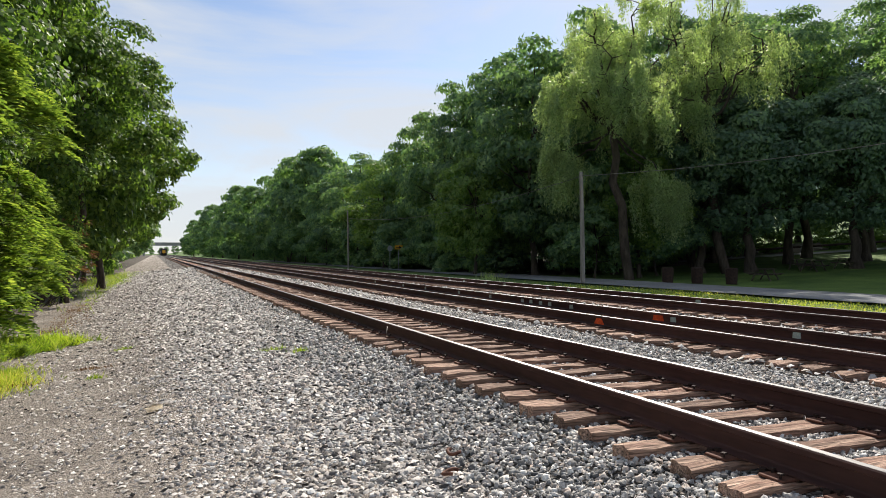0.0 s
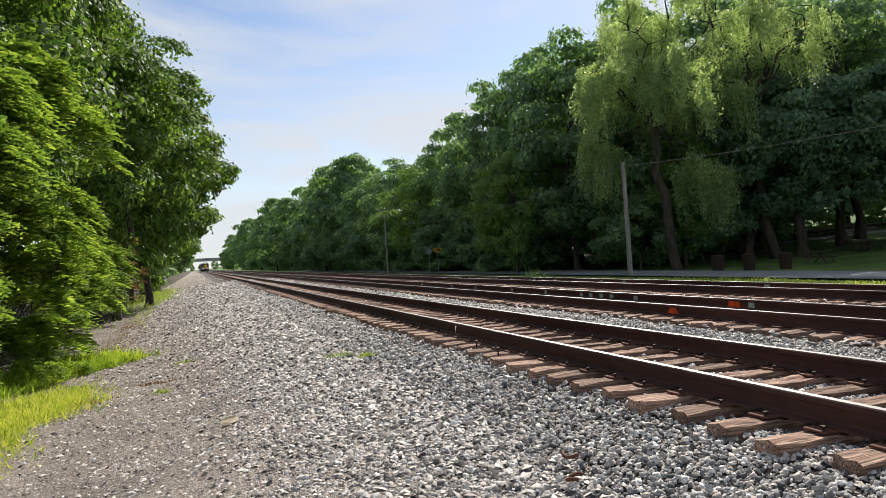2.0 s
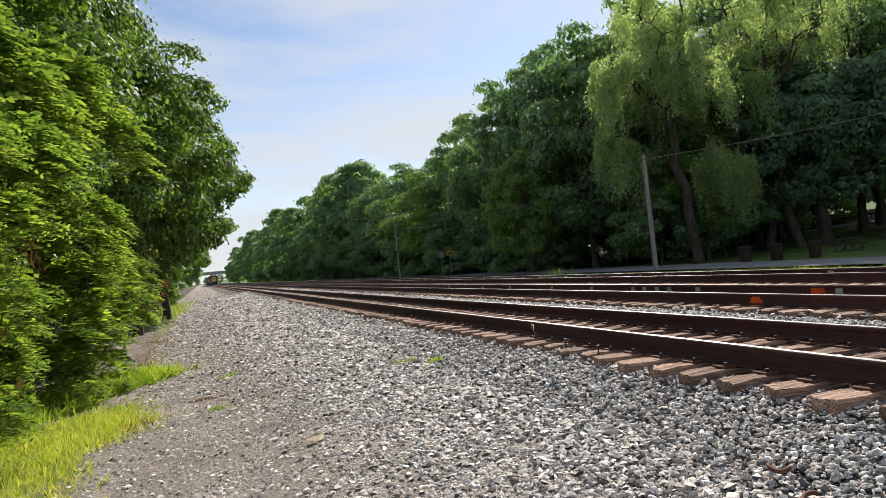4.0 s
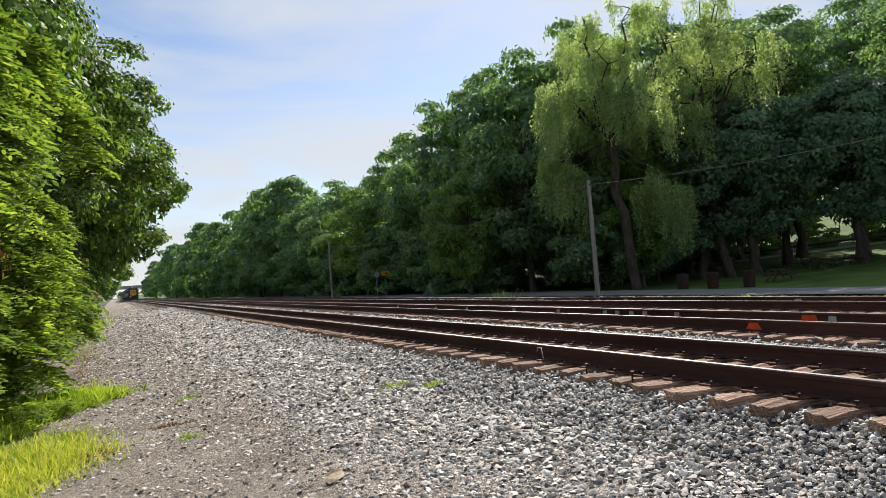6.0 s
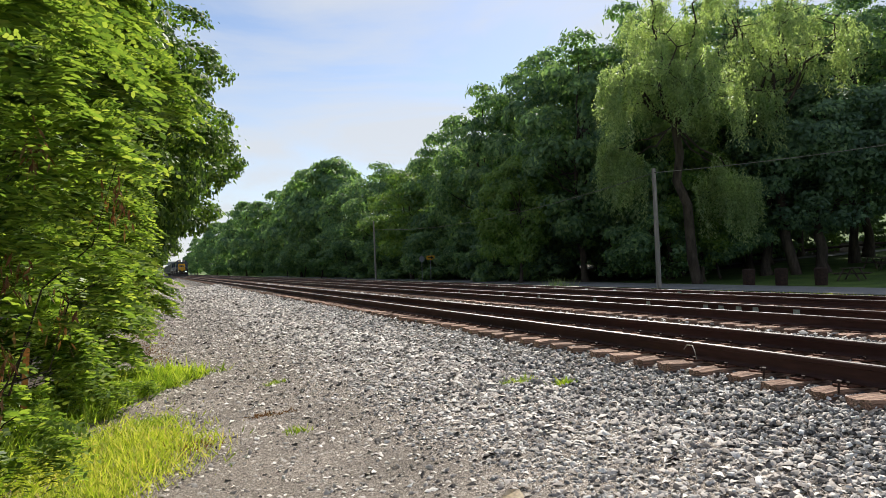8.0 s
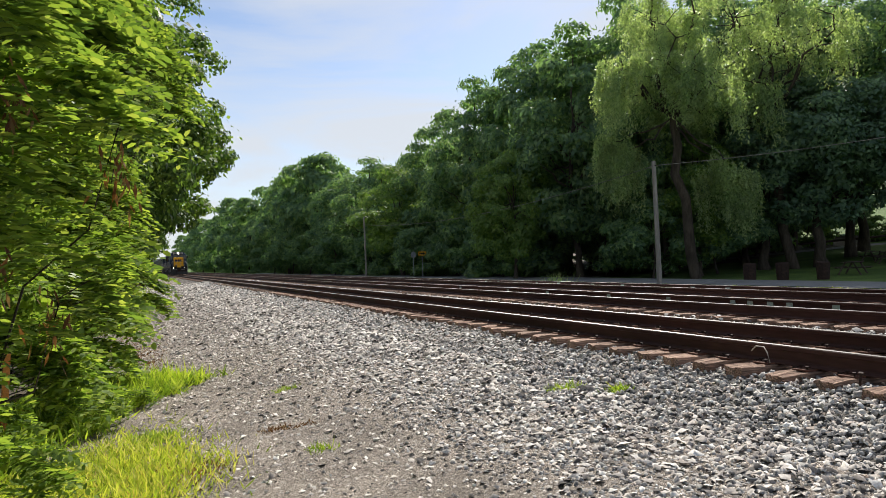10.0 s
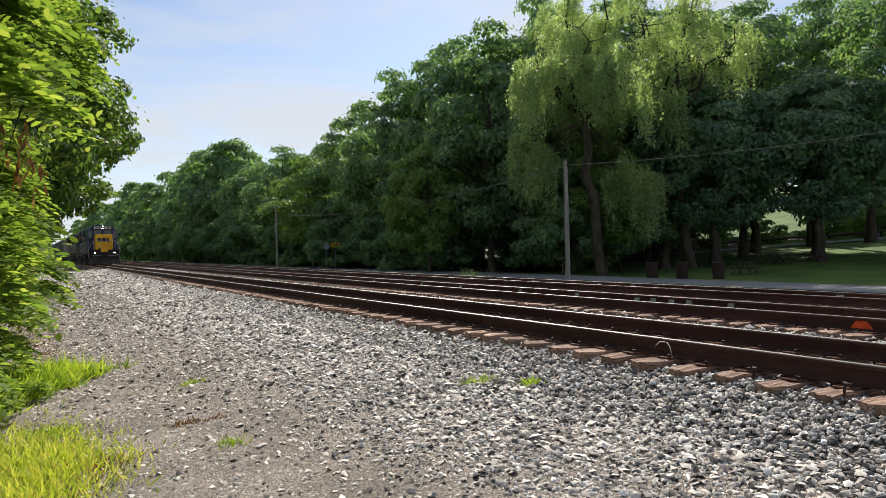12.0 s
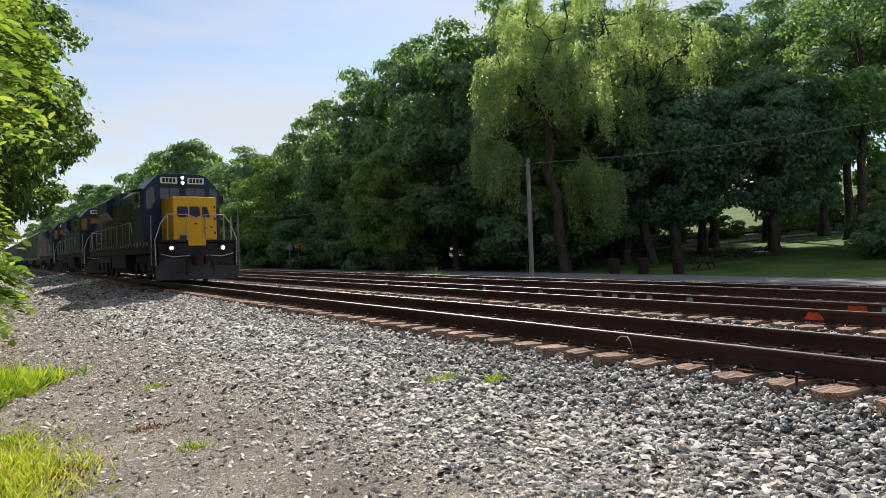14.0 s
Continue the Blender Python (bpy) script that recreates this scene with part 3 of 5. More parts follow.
def broad_tree(name, label, seed, height, spread, crown_low, leaves, leaf, mat, clumps=34, open_side=0.0, trunk_r=0.28, lobes=1.0, gap=1.0, sides=3):
    """A broad-leaved tree: forked trunk, limbs to every clump, clumps of separate leaves."""
    rng = np.random.default_rng(seed)
    tree = thing(name, label, "tree")
    centre = np.array([0, 0, (height + crown_low) / 2])
    half = np.array([spread, spread, (height - crown_low) / 2])
    d = unit(rng, clumps)
    radius = rng.uniform(0.3, 1.0, clumps) ** 0.5 * 0.9
    at = centre + d * radius[:, None] * half
    at[0] = centre + np.array([0, 0, half[2] * 0.86])
    big = rng.uniform(0.11, 0.27, clumps) * spread * lobes
    # trunk and limbs
    fork = np.array([rng.normal(0, 0.25), rng.normal(0, 0.25), crown_low + 0.25 * (height - crown_low)])
    p, r = limb(rng, (0, 0, -0.3), fork, trunk_r, trunk_r * 0.6)
    r[0] *= 1.5
    pieces = [tube(p, r, 9)]
    p, r = limb(rng, fork, centre + np.array([0, 0, half[2] * 0.7]), trunk_r * 0.6, 0.04)
    pieces.append(tube(p, r, 7))
    for c in at[1::5]:
        root = p[rng.integers(0, 4)] if c[2] > fork[2] + 1 else fork * rng.uniform(0.7, 1.0)
        q, rr = limb(rng, root, c, trunk_r * 0.28, 0.02, 0.2)
        pieces.append(tube(q, rr, 5))
    v, f = merged(pieces)
    link_mesh("trunk", v, f, BARK, tree, smooth=True)
    share = big ** 2 / (big ** 2).sum()
    vs = []
    for c, b, s in zip(at, big, share):
        m = max(8, int(leaves * s))
        out = (c - centre) / half
        out = out / (np.linalg.norm(out) + 0.3) + np.array([0, 0, 0.55])
        dd = unit(rng, m) + out * 0.75
        dd /= np.linalg.norm(dd, axis=1)[:, None]
        rad = b * np.where(rng.uniform(0, 1, m) < 0.14, rng.uniform(0.2, 1.45, m), rng.uniform(0.74, 1.1, m))
        pos = c + dd * rad[:, None] * np.array([1.3, 1.3, 0.6]) * gap
        vs.append(shell_leaves(rng, pos, dd, leaf, 0.75, sides))
    v, f = merged(vs)
    link_mesh("crown", v, f, mat, tree)
    return tree


def willow_tree(seed, height, spread, plumes, per_plume, low_plumes, label, fork_share=0.5, lean=(0.9, 0.0), crown_from=0.0):
    """A willow: forked leaning trunk, rising limbs and hanging leafy strands gathered in plumes."""
    rng = np.random.default_rng(seed)
    tree = thing("willow_tree", label, "tree")
    pieces, tips = [], []
    fork = np.array([-0.5, 0.2, height * fork_share])
    p, r = limb(rng, (lean[0], lean[1], -0.3), fork, 0.38, 0.27, 0.1)
    pieces.append(tube(p, r, 10))
    for k in range(15):
        a = 2 * np.pi * k / 15 + rng.normal(0, 0.25)
        reach = spread * rng.uniform(0.12, 1.0) ** 0.7
        top = height * (0.99 - 0.4 * (reach / spread) ** 2.2) * rng.uniform(0.88, 1.0)
        e = np.array([math.cos(a) * reach, math.sin(a) * reach, max(top, height * crown_from)])
        p, r = limb(rng, fork, e, 0.16, 0.03, 0.34, 9)
        pieces.append(tube(p, r, 6))
        for q in p[4:]:
            for _ in range(2):
                e2 = q + unit(rng, 1)[0] * np.array([1.5, 1.5, 0.8]) + np.array([0, 0, 0.3])
                pp, rr = limb(rng, q, e2, 0.04, 0.012, 0.25, 4)
                pieces.append(tube(pp, rr, 4))
                if e2[2] > height * crown_from:
                    tips.append((e2, 1.6 + 2.6 * min(1.0, np.hypot(e2[0], e2[1]) / spread) ** 2))
    for x, y, z, drop in low_plumes:
        p, r = limb(rng, fork, (x, y, z), 0.1, 0.02, 0.25, 8)
        pieces.append(tube(p, r, 5))
        for _ in range(7):
            tips.append((np.array([x, y, z]) + rng.normal(0, 0.75, 3) * np.array([1, 1, 0.5]), drop))
    v, f = merged(pieces)
    link_mesh("trunk", v, f, BARK, tree, smooth=True)
    chosen = list(rng.permutation(len(tips) - 7 * len(low_plumes))[:plumes]) + list(range(len(tips) - 7 * len(low_plumes), len(tips)))
    vs = []
    for k in chosen:
        tip, drop = tips[k]
        sway = rng.normal(0, 0.25, 2) + 0.35 * tip[:2] / spread
        for _ in range(per_plume):
            t = tip + rng.normal(0, 0.36, 3) * np.array([1, 1, 0.7])
            low = drop * rng.uniform(0.35, 1.0)
            m = int(low * 14) + 4
            q = np.linspace(0, 1, m)
            pos = np.stack([t[0] + sway[0] * q, t[1] + sway[1] * q, t[2] + 0.35 * np.sin(np.pi * q) - low * q], -1) + rng.normal(0, 0.07, (m, 3))
            vs.append(scattered_leaves(rng, pos, np.tile([0, 0, -0.7], (m, 1)), 0.24, 0.36, 0.5))
    v, f = merged(vs)
    link_mesh("crown", v, f, LEAF_WILLOW, tree, "drooping pale green willow foliage")
    return tree


rng_w = np.random.default_rng(77)
oak_a = broad_tree("broadleaf_tree", "tall dark green broad-leaved tree at the wood's edge", 1, 17.5, 5.9, 2.4, 22500, 0.36, LEAF_OAK, 90)
oak_b = broad_tree("broadleaf_tree", "rounded green broad-leaved tree in the roadside wood", 2, 15.5, 6.4, 1.6, 22500, 0.36, LEAF_OAK, 95)
oak_c = broad_tree("broadleaf_tree", "lighter green broad-leaved tree in full leaf", 3, 14.0, 5.8, 0.8, 20000, 0.34, LEAF_LIGHT, 100)
oak_far = broad_tree("broadleaf_tree", "distant green tree in the trackside wood", 4, 17.0, 6.8, 0.3, 8500, 0.66, LEAF_OAK, 64)
oak_low = broad_tree("broadleaf_tree", "low leafy understorey tree", 6, 8.0, 4.6, 0.2, 8500, 0.38, LEAF_OAK, 50, trunk_r=0.14)


def put(tree, x, y, s=1.0, sz=None, turn=None):
    sz = s if sz is None else sz
    m = pose(x, y, ground_z(x) - 0.05, 0, 0, rng_w.uniform(0, 360) if turn is None else turn) @ Matrix.Diagonal((s, s, sz, 1))
    return copy_thing(tree, m)


bush = broad_tree("undergrowth_bush", "dark green undergrowth bush at the foot of the wood", 14, 3.6, 3.4, 0.0, 2200, 0.46, LEAF_OAK, 30, trunk_r=0.05)
row_y = 62.0
while row_y < 470:
    put(bush, 25.2 + rng_w.uniform(-0.8, 1.2), row_y, rng_w.uniform(0.8, 1.2), rng_w.uniform(0.7, 1.3))
    put(bush, 30.0 + rng_w.uniform(-1.5, 1.5), row_y + 3, rng_w.uniform(0.9, 1.3), rng_w.uniform(0.9, 1.5))
    row_y += 5.5 + row_y * 0.02
for x, y in ((33, 58), (38, 58), (43, 60), (48, 61)):
    put(bush, x, y, 1.1, 1.2)
# wood behind the park slope and deeper rows
for x, y, s in ((88, 22, 1.3), (90, 36, 1.3), (92, 50, 1.5), (86, 64, 1.5), (80, 76, 1.6), (70, 84, 1.6), (58, 88, 1.0), (46, 92, 1.0), (38, 96, 1.05), (36, 112, 1.1), (34, 130, 1.1), (90, 8, 1.0), (36, 172, 1.2), (34, 225, 1.3), (34, 260, 1.3)):
    put(oak_far, x, y, s)
for x, y, s in ((36, 68, 1.1), (42, 66, 1.1), (49, 66, 1.1), (56, 70, 1.2), (63, 74, 1.2), (72, 70, 1.2), (33, 82, 1.1), (30, 90, 1.1), (76, 56, 1.1), (79, 44, 1.0), (25, 76, 0.7), (33, 62, 0.9), (38, 80, 1.1), (34, 90, 1.1), (33, 104, 1.1), (32, 118, 1.1), (32, 136, 1.1), (40, 88, 1.2), (45, 80, 1.2)):
    put(oak_low, x, y, s)
# wood along the park road
maple = broad_tree("maple_tree", "dark green maple with low spreading boughs over the lawn", 17, 14.0, 5.6, 2.9, 26000, 0.3, LEAF_MAPLE, 105, trunk_r=0.42)
for kind, x, y, s, sz in (
        (oak_a, 27.5, 57, 1.05, 1.22), (oak_b, 30.5, 66, 1.1, 1.5), (oak_a, 26.5, 74, 1.0, 1.2), (oak_b, 33.0, 53, 1.0, 1.42), (oak_c, 24.5, 92, 1.05, 1.0),
        (oak_b, 28.5, 84, 1.0, 1.25), (oak_a, 25.5, 108, 1.1, 1.0), (oak_b, 27.0, 124, 1.1, 1.12), (oak_a, 36.0, 62, 1.1, 1.5), (oak_a, 41.5, 53, 1.0, 1.3),
        (maple, 43.6, 38.2, 0.95, 1.0), (maple, 49.7, 42.3, 1.05, 1.12), (maple, 36.6, 46.5, 0.9, 0.9), (oak_b, 46.0, 55.0, 1.1, 1.55), (oak_a, 53.0, 58.0, 1.2, 1.45), (oak_b, 40.0, 57.0, 1.1, 1.6), (oak_c, 39.0, 76, 1.2, 1.5), (oak_c, 23.0, 60.0, 0.62, 0.8)):
    put(kind, x, y, s, sz)
maple.matrix_basis = pose(38.6, 43.2, ground_z(38.6) - 0.05)
leaning = broad_tree("leaning_tree", "tall tree with a dark leaning trunk and thin crown", 19, 20.0, 5.2, 7.5, 12000, 0.3, LEAF_OAK, 60, trunk_r=0.36)
leaning.matrix_basis = pose(47.8, 34.0, ground_z(47.8) - 0.1, 0, -6, 20)
# invented copies, placed so that their shade falls on the front lawn
for x, y, s, sz in ((57.0, 40.0, 1.1, 1.15), (52.0, 50.0, 1.1, 1.1), (58.5, 48.5, 1.1, 1.2), (54.0, 35.0, 1.0, 1.1), (63.0, 45.5, 1.2, 1.25), (46.5, 47.0, 1.0, 1.1)):
    put(leaning, x, y, s, sz)
put(leaning, 50.5, 31.0, 0.9, 0.9)
for x, y, s in ((26, 140, 1.1), (31, 150, 1.2), (25, 160, 1.15), (26, 182, 1.2), (30, 200, 1.35), (25, 222, 1.2), (24, 250, 1.25), (24, 285, 1.3), (23, 325, 1.3), (22, 370, 1.3), (22, 420, 1.3), (21, 480, 1.3), (24, 600, 1.0), (30, 660, 1.0), (36, 720, 1.1), (44, 800, 1.1), (-8, 1040, 0.6), (2, 1080, 0.6), (12, 1060, 0.6), (22, 1050, 0.7), (33, 1000, 0.8)):
    put(oak_far, x + rng_w.uniform(-2, 2), y, s * rng_w.uniform(0.9, 1.1), s * rng_w.uniform(0.98, 1.25))
for x, y, s in ((25, 66, 0.8), (24.5, 84, 0.9), (24, 100, 0.8), (30, 57, 0.8), (33, 59, 0.9), (36, 55, 0.9), (29, 72, 0.9), (22.5, 118, 0.9), (22, 134, 0.9), (22, 150, 1.0), (22, 170, 1.0), (42, 54, 1.0), (48, 58, 1.0), (28, 98, 1.1)):
    put(oak_low, x, y, s)
for t0, at in ((bush, (53, 62)), (oak_a, (50, 62)), (oak_b, (45, 70)), (oak_c, (31, 77)), (oak_far, (20.5, 540)), (oak_low, (54, 64))):
    t0.matrix_basis = pose(at[0], at[1], ground_z(at[0]) - 0.05)
willow = willow_tree(11, 21.5, 5.7, 110, 20, ((1.9, -1.0, 7.6, 3.9), (3.0, -1.9, 6.6, 3.6), (-3.2, 1.6, 8.4, 3.2), (-3.9, 2.4, 9.4, 4.0)), "tall weeping willow with pale drooping foliage")
willow.matrix_basis = pose(27.6, 44.7, -0.66)
tall_willow = willow_tree(12, 23.5, 6.4, 66, 17, (), "tall thin willow with bare curving limbs showing", 0.42, (1.6, -0.6), 0.6)
tall_willow.matrix_basis = pose(35.6, 44.6, -0.5, 0, 0, 10)
put(oak_c, 31.5, 47.5, 0.62, 0.72)
put(oak_low, 28.0, 48.5, 0.7)
put(oak_low, 33.5, 48.0, 0.8)
light_bush = broad_tree("sunlit_bush", "sunlit light green bush on the park slope", 15, 3.4, 3.2, 0.0, 2400, 0.4, LEAF_LIGHT, 30, trunk_r=0.05)
for x, y, s in ((63.0, 56.5, 0.7), (68.0, 53.5, 0.8), (72.5, 50.0, 1.0), (75.0, 45.0, 1.2), (70.0, 43.5, 0.8), (78.0, 40.0, 1.4), (57.5, 60.0, 0.8), (52.5, 63.5, 0.8)):
    put(light_bush, x, y, s)
light_bush.matrix_basis = pose(74.0, 38.5, ground_z(74) - 0.05)
for x, y, s in ((41.5, 29.5, 0.75), (44.5, 30.0, 0.9), (46.5, 32.0, 0.8), (43.5, 27.5, 0.9)):
    put(bush, x, y, s)

# trees along the path
edge_a = broad_tree("trackside_tree", "leafy sunlit tree overhanging the gravel path", 8, 12.5, 4.2, 1.2, 24000, 0.225, LEAF_EDGE, 85, trunk_r=0.2)
edge_b = broad_tree("trackside_tree", "bushy bright green tree beside the gravel path", 9, 9.5, 3.6, 0.2, 22000, 0.21, LEAF_EDGE, 75, trunk_r=0.16)
edge_n = broad_tree("trackside_tree", "leafy tree with small glossy leaves above the shrubs", 12, 13.5, 4.3, 0.8, 36000, 0.15, LEAF_EDGE, 90, trunk_r=0.2, sides=4)
for kind, x, y, s, sz in ((edge_n, -9.1, 33.0, 1.08, 1.32), (edge_b, -8.5, 39.0, 1.2, 1.68), (edge_a, -6.6, 46.0, 1.12, 1.14), (edge_b, -8.2, 56.0, 1.25, 1.5),
                          (edge_a, -8.2, 66.0, 1.1, 1.15), (edge_b, -8.0, 78.0, 1.2, 1.4), (edge_a, -8.5, 92.0, 1.2, 1.2), (edge_a, -13.0, 24.0, 1.3, 1.5), (edge_a, -14.5, 38.0, 1.4, 1.5), (edge_n, -10.1, 26.5, 1.0, 1.3)):
    put(kind, x, y, s, sz)
for x, y, s in ((-10, 112, 0.95), (-10, 135, 0.95), (-11, 165, 1.0), (-12, 205, 1.0), (-13, 260, 1.1), (-14, 330, 1.1), (-15, 420, 1.2), (-17, 520, 1.2), (-16, 600, 1.0), (-20, 690, 1.0)):
    put(oak_far, x, y, s)
edge_n.matrix_basis = pose(-10.7, 20.0, ground_z(-10.7)) @ Matrix.Diagonal((1.05, 1.05, 1.1, 1))
edge_a.matrix_basis = pose(-16, 30.0, ground_z(-16))
edge_b.matrix_basis = pose(-14.0, 17.0, ground_z(-14)) @ Matrix.Diagonal((1.15, 1.15, 1.25, 1))
put(edge_n, -11.5, 14.0, 0.9, 0.95)
overhang = broad_tree("trackside_tree", "slender leafy tree leaning out over the gravel path", 13, 12.6, 3.3, 3.4, 26000, 0.16, LEAF_EDGE, 75, trunk_r=0.16, sides=4)
overhang.matrix_basis = pose(-7.2, 34.5, ground_z(-7.2), 0, 4, 0)


# ---------------------------------------------------------------- pinnate foliage by the path
def fronds(rng, base, along, length, pairs, leaflet):
    """Feather leaves: leaflets in pairs along a drooping stalk."""
    n = len(base)
    side = np.cross(along, np.array([0, 0, 1.0]) + 0.25 * unit(rng, n))
    side /= np.linalg.norm(side, axis=1)[:, None] + 1e-9
    vs = []
    for k in range(pairs):
        s = 0.18 + 0.8 * k / (pairs - 1)
        at = base + along * (length * s)[:, None]
        at[:, 2] -= 0.55 * length * s ** 2
        for sg in (-1, 1):
            d = side * sg + along * 0.45 + rng.normal(0, 0.12, (n, 3))
            d[:, 2] -= 0.25
            d /= np.linalg.norm(d, axis=1)[:, None]
            w = np.cross(d, np.cross(along, side) + 0.35 * unit(rng, n))
            w /= np.linalg.norm(w, axis=1)[:, None] + 1e-9
            L = leaflet * (1.0 - 0.35 * abs(s - 0.5)) * rng.uniform(0.85, 1.15, n)
            vs.append(ovals(at, d, w, L, L * 0.4, 0.15))
    return merged(vs)


def shrub(name, label, seed, lumps, count, length, pairs, leaflet, mat, stems):
    """A tangled shrub: stems, and feather leaves over rounded lumps."""
    rng = np.random.default_rng(seed)
    ob = thing(name, label, "shrub")
    for (cx, cy, cz), rad in lumps:
        for _ in range(stems):
            e = np.array([cx, cy, cz]) + unit(rng, 1)[0] * rad * 0.8
            p, r = limb(rng, (cx - 1.3 + rng.normal(0, 0.3), cy + 0.7 + rng.normal(0, 0.3), ground_z(cx) - 0.1), e, 0.012, 0.004, 0.25)
            v, f = tube(p, r, 5)
            link_mesh("stem", v, f, BARK, ob, smooth=True)
    w = np.array([r ** 2 for _, r in lumps])
    base, along = [], []
    for ((cx, cy, cz), rad), s in zip(lumps, w / w.sum()):
        m = max(3, int(count * s / 5))
        d = unit(rng, m)
        d[:, 2] = np.where(d[:, 2] < -0.5, -d[:, 2], d[:, 2])
        tip = np.array([cx, cy, cz]) + d * (rad * rng.uniform(0.55, 1.0, m) ** 0.5)[:, None]
        for k in range(5):
            a = d * 0.8 + 0.65 * unit(rng, m) + np.array([0.15, -0.3, 0])
            a[:, 2] = np.abs(a[:, 2]) * 0.4 + 0.1
            base.append(tip + rng.normal(0, 0.04, (m, 3)) - d * 0.12)
            along.append(a / np.linalg.norm(a, axis=1)[:, None])
    base, along = np.concatenate(base), np.concatenate(along)
    high = base[:, 2] > np.array([ground_z(q) for q in base[:, 0]]) + 0.05
    base, along = base[high], along[high]
    v, f = fronds(rng, base, along, length * rng.uniform(0.7, 1.2, len(base)), pairs, leaflet)
    link_mesh("foliage", v, f, mat, ob)
    return ob


locust = shrub("locust_shrub", "bright green locust shrub with feathery oval leaflets", 31,
      [((-7.3, 11.0, 1.5), 0.9), ((-6.9, 11.0, 2.3), 0.75), ((-6.5, 11.1, 1.75), 0.42), ((-6.25, 11.1, 1.72), 0.22), ((-6.6, 11.2, 0.9), 0.5), ((-6.55, 12.3, 0.95), 0.25), ((-7.2, 10.3, 2.6), 0.8),
       ((-7.6, 10.2, 0.6), 0.7), ((-6.9, 11.6, 0.35), 0.5), ((-8.2, 10.4, 1.6), 1.0), ((-7.8, 9.8, 3.0), 0.9), ((-8.2, 11.4, 0.2), 0.7), ((-7.0, 11.9, -0.3), 0.45), ((-7.5, 11.0, -0.1), 0.6)],
      2900, 0.33, 7, 0.088, LEAF_BUSH, 1)
rng_p = np.random.default_rng(34)
for x, y, z in ((-6.62, 10.6, 1.75), (-6.2, 11.0, 1.5), (-6.75, 10.7, 1.0), (-6.85, 10.5, 0.3), (-6.8, 10.6, 0.55), (-6.5, 10.9, 0.75), (-7.0, 10.2, 1.9), (-6.95, 10.4, 1.3)):
    n = 42
    at = np.array([x, y, z]) + rng_p.normal(0, 1, (n, 3)) * np.array([0.045, 0.045, 0.08])
    v, f = scattered_leaves(rng_p, at, np.tile([0, 0, -1.6], (n, 1)), 0.09, 0.2, 0.8)
    tagged(link_mesh("hanging_tuft", v, f, LEAF_DRY, locust), "dry brown withered tuft", kind="stuff")
shrub("sumac_shrub", "dense green sumac-like shrub with long feather leaves", 32,
      [((-6.5, 18.2, 3.7), 1.0), ((-7.3, 17.0, 4.4), 1.2), ((-7.4, 15.0, 3.6), 1.1), ((-8.2, 14.0, 4.6), 1.3), ((-6.6, 20.0, 0.6), 0.75), ((-7.3, 18.5, 1.6), 1.1), ((-8.0, 17.0, 2.4), 1.3),
       ((-8.2, 15.0, 1.0), 1.1), ((-7.2, 17.5, 0.2), 0.9), ((-8.8, 15.5, 3.0), 1.5), ((-7.2, 20.5, 2.4), 1.0), ((-7.1, 13.4, 2.6), 0.9), ((-7.9, 13.2, 1.2), 0.9), ((-8.0, 14.8, -0.2), 0.5), ((-7.5, 17.2, -0.2), 0.6), ((-6.9, 18.8, -0.2), 0.6), ((-7.4, 20.5, 0.8), 1.0), ((-7.4, 24.0, 1.0), 1.2), ((-7.3, 27.5, 1.2), 1.2)],
      6600, 0.55, 8, 0.155, LEAF_BUSH, 4)
shrub("dry_shrub", "half-dead shrub with rust-brown withered leaves", 33, [((-6.8, 33.0, 1.0), 1.0), ((-7.0, 34.0, 2.2), 0.8), ((-6.6, 32.0, 0.3), 0.6)], 260, 0.3, 6, 0.10, LEAF_DRY, 14)


# grass and weeds
def grass(name, label, seed, areas, mat, height, width, lean=0.35):
    rng = np.random.default_rng(seed)
    at = []
    for cx, cy, rx, ry, count in areas:
        a, r = rng.uniform(0, 2 * np.pi, count), np.sqrt(rng.uniform(0, 1, count)) * np.abs(1 + rng.normal(0, 0.2, count))
        wob = 1 + 0.25 * np.sin(3 * a + cx) + 0.15 * np.sin(7 * a + cy)
        at.append(np.stack([cx + rx * r * np.cos(a) * wob, cy + ry * r * np.sin(a) * wob], -1))
    at = np.concatenate(at)
    n = len(at)
    base = np.stack([at[:, 0], at[:, 1], np.interp(at[:, 0], [p[0] for p in PROFILE], [p[1] for p in PROFILE]) - 0.01 + ripple(at[:, 0], at[:, 1])], -1)
    along = rng.normal(0, lean, (n, 3))
    along[:, 2] = 1.0
    along /= np.linalg.norm(along, axis=1)[:, None]
    side = np.cross(along, unit(rng, n))
    side /= np.linalg.norm(side, axis=1)[:, None] + 1e-9
    L = height * rng.uniform(0.35, 1.0, n) ** 1.4 * np.where(rng.uniform(0, 1, n) < 0.08, 1.8, 1.25)
    v, f = blades(base, along, side, L, np.full(n, width), 0.2)
    return tagged(link_mesh(name, v, f, mat), label, "grass", kind="stuff")


grass("verge_grass", "yellow-green grass on the edge of the gravel path", 41, [(-6.95, 12.6, 1.2, 2.6, 19000), (-6.35, 13.7, 0.75, 0.9, 5000), (-7.4, 8.8, 0.9, 1.6, 3000), (-6.2, 14.6, 0.6, 0.7, 900)], GRASS, 0.12, 0.013, 0.75)
grass("tall_weeds", "tall fresh green weeds under the shrubs", 42, [(-6.3, 18.6, 0.85, 0.9, 8000), (-7.0, 17.0, 0.7, 0.9, 6000), (-7.6, 15.6, 0.7, 1.2, 4000), (-7.9, 13.4, 0.7, 1.4, 4000), (-8.2, 10.5, 0.8, 2.0, 3000), (-7.0, 60, 1.6, 22, 3500)], GRASS_DEEP, 0.27, 0.024, 0.75)
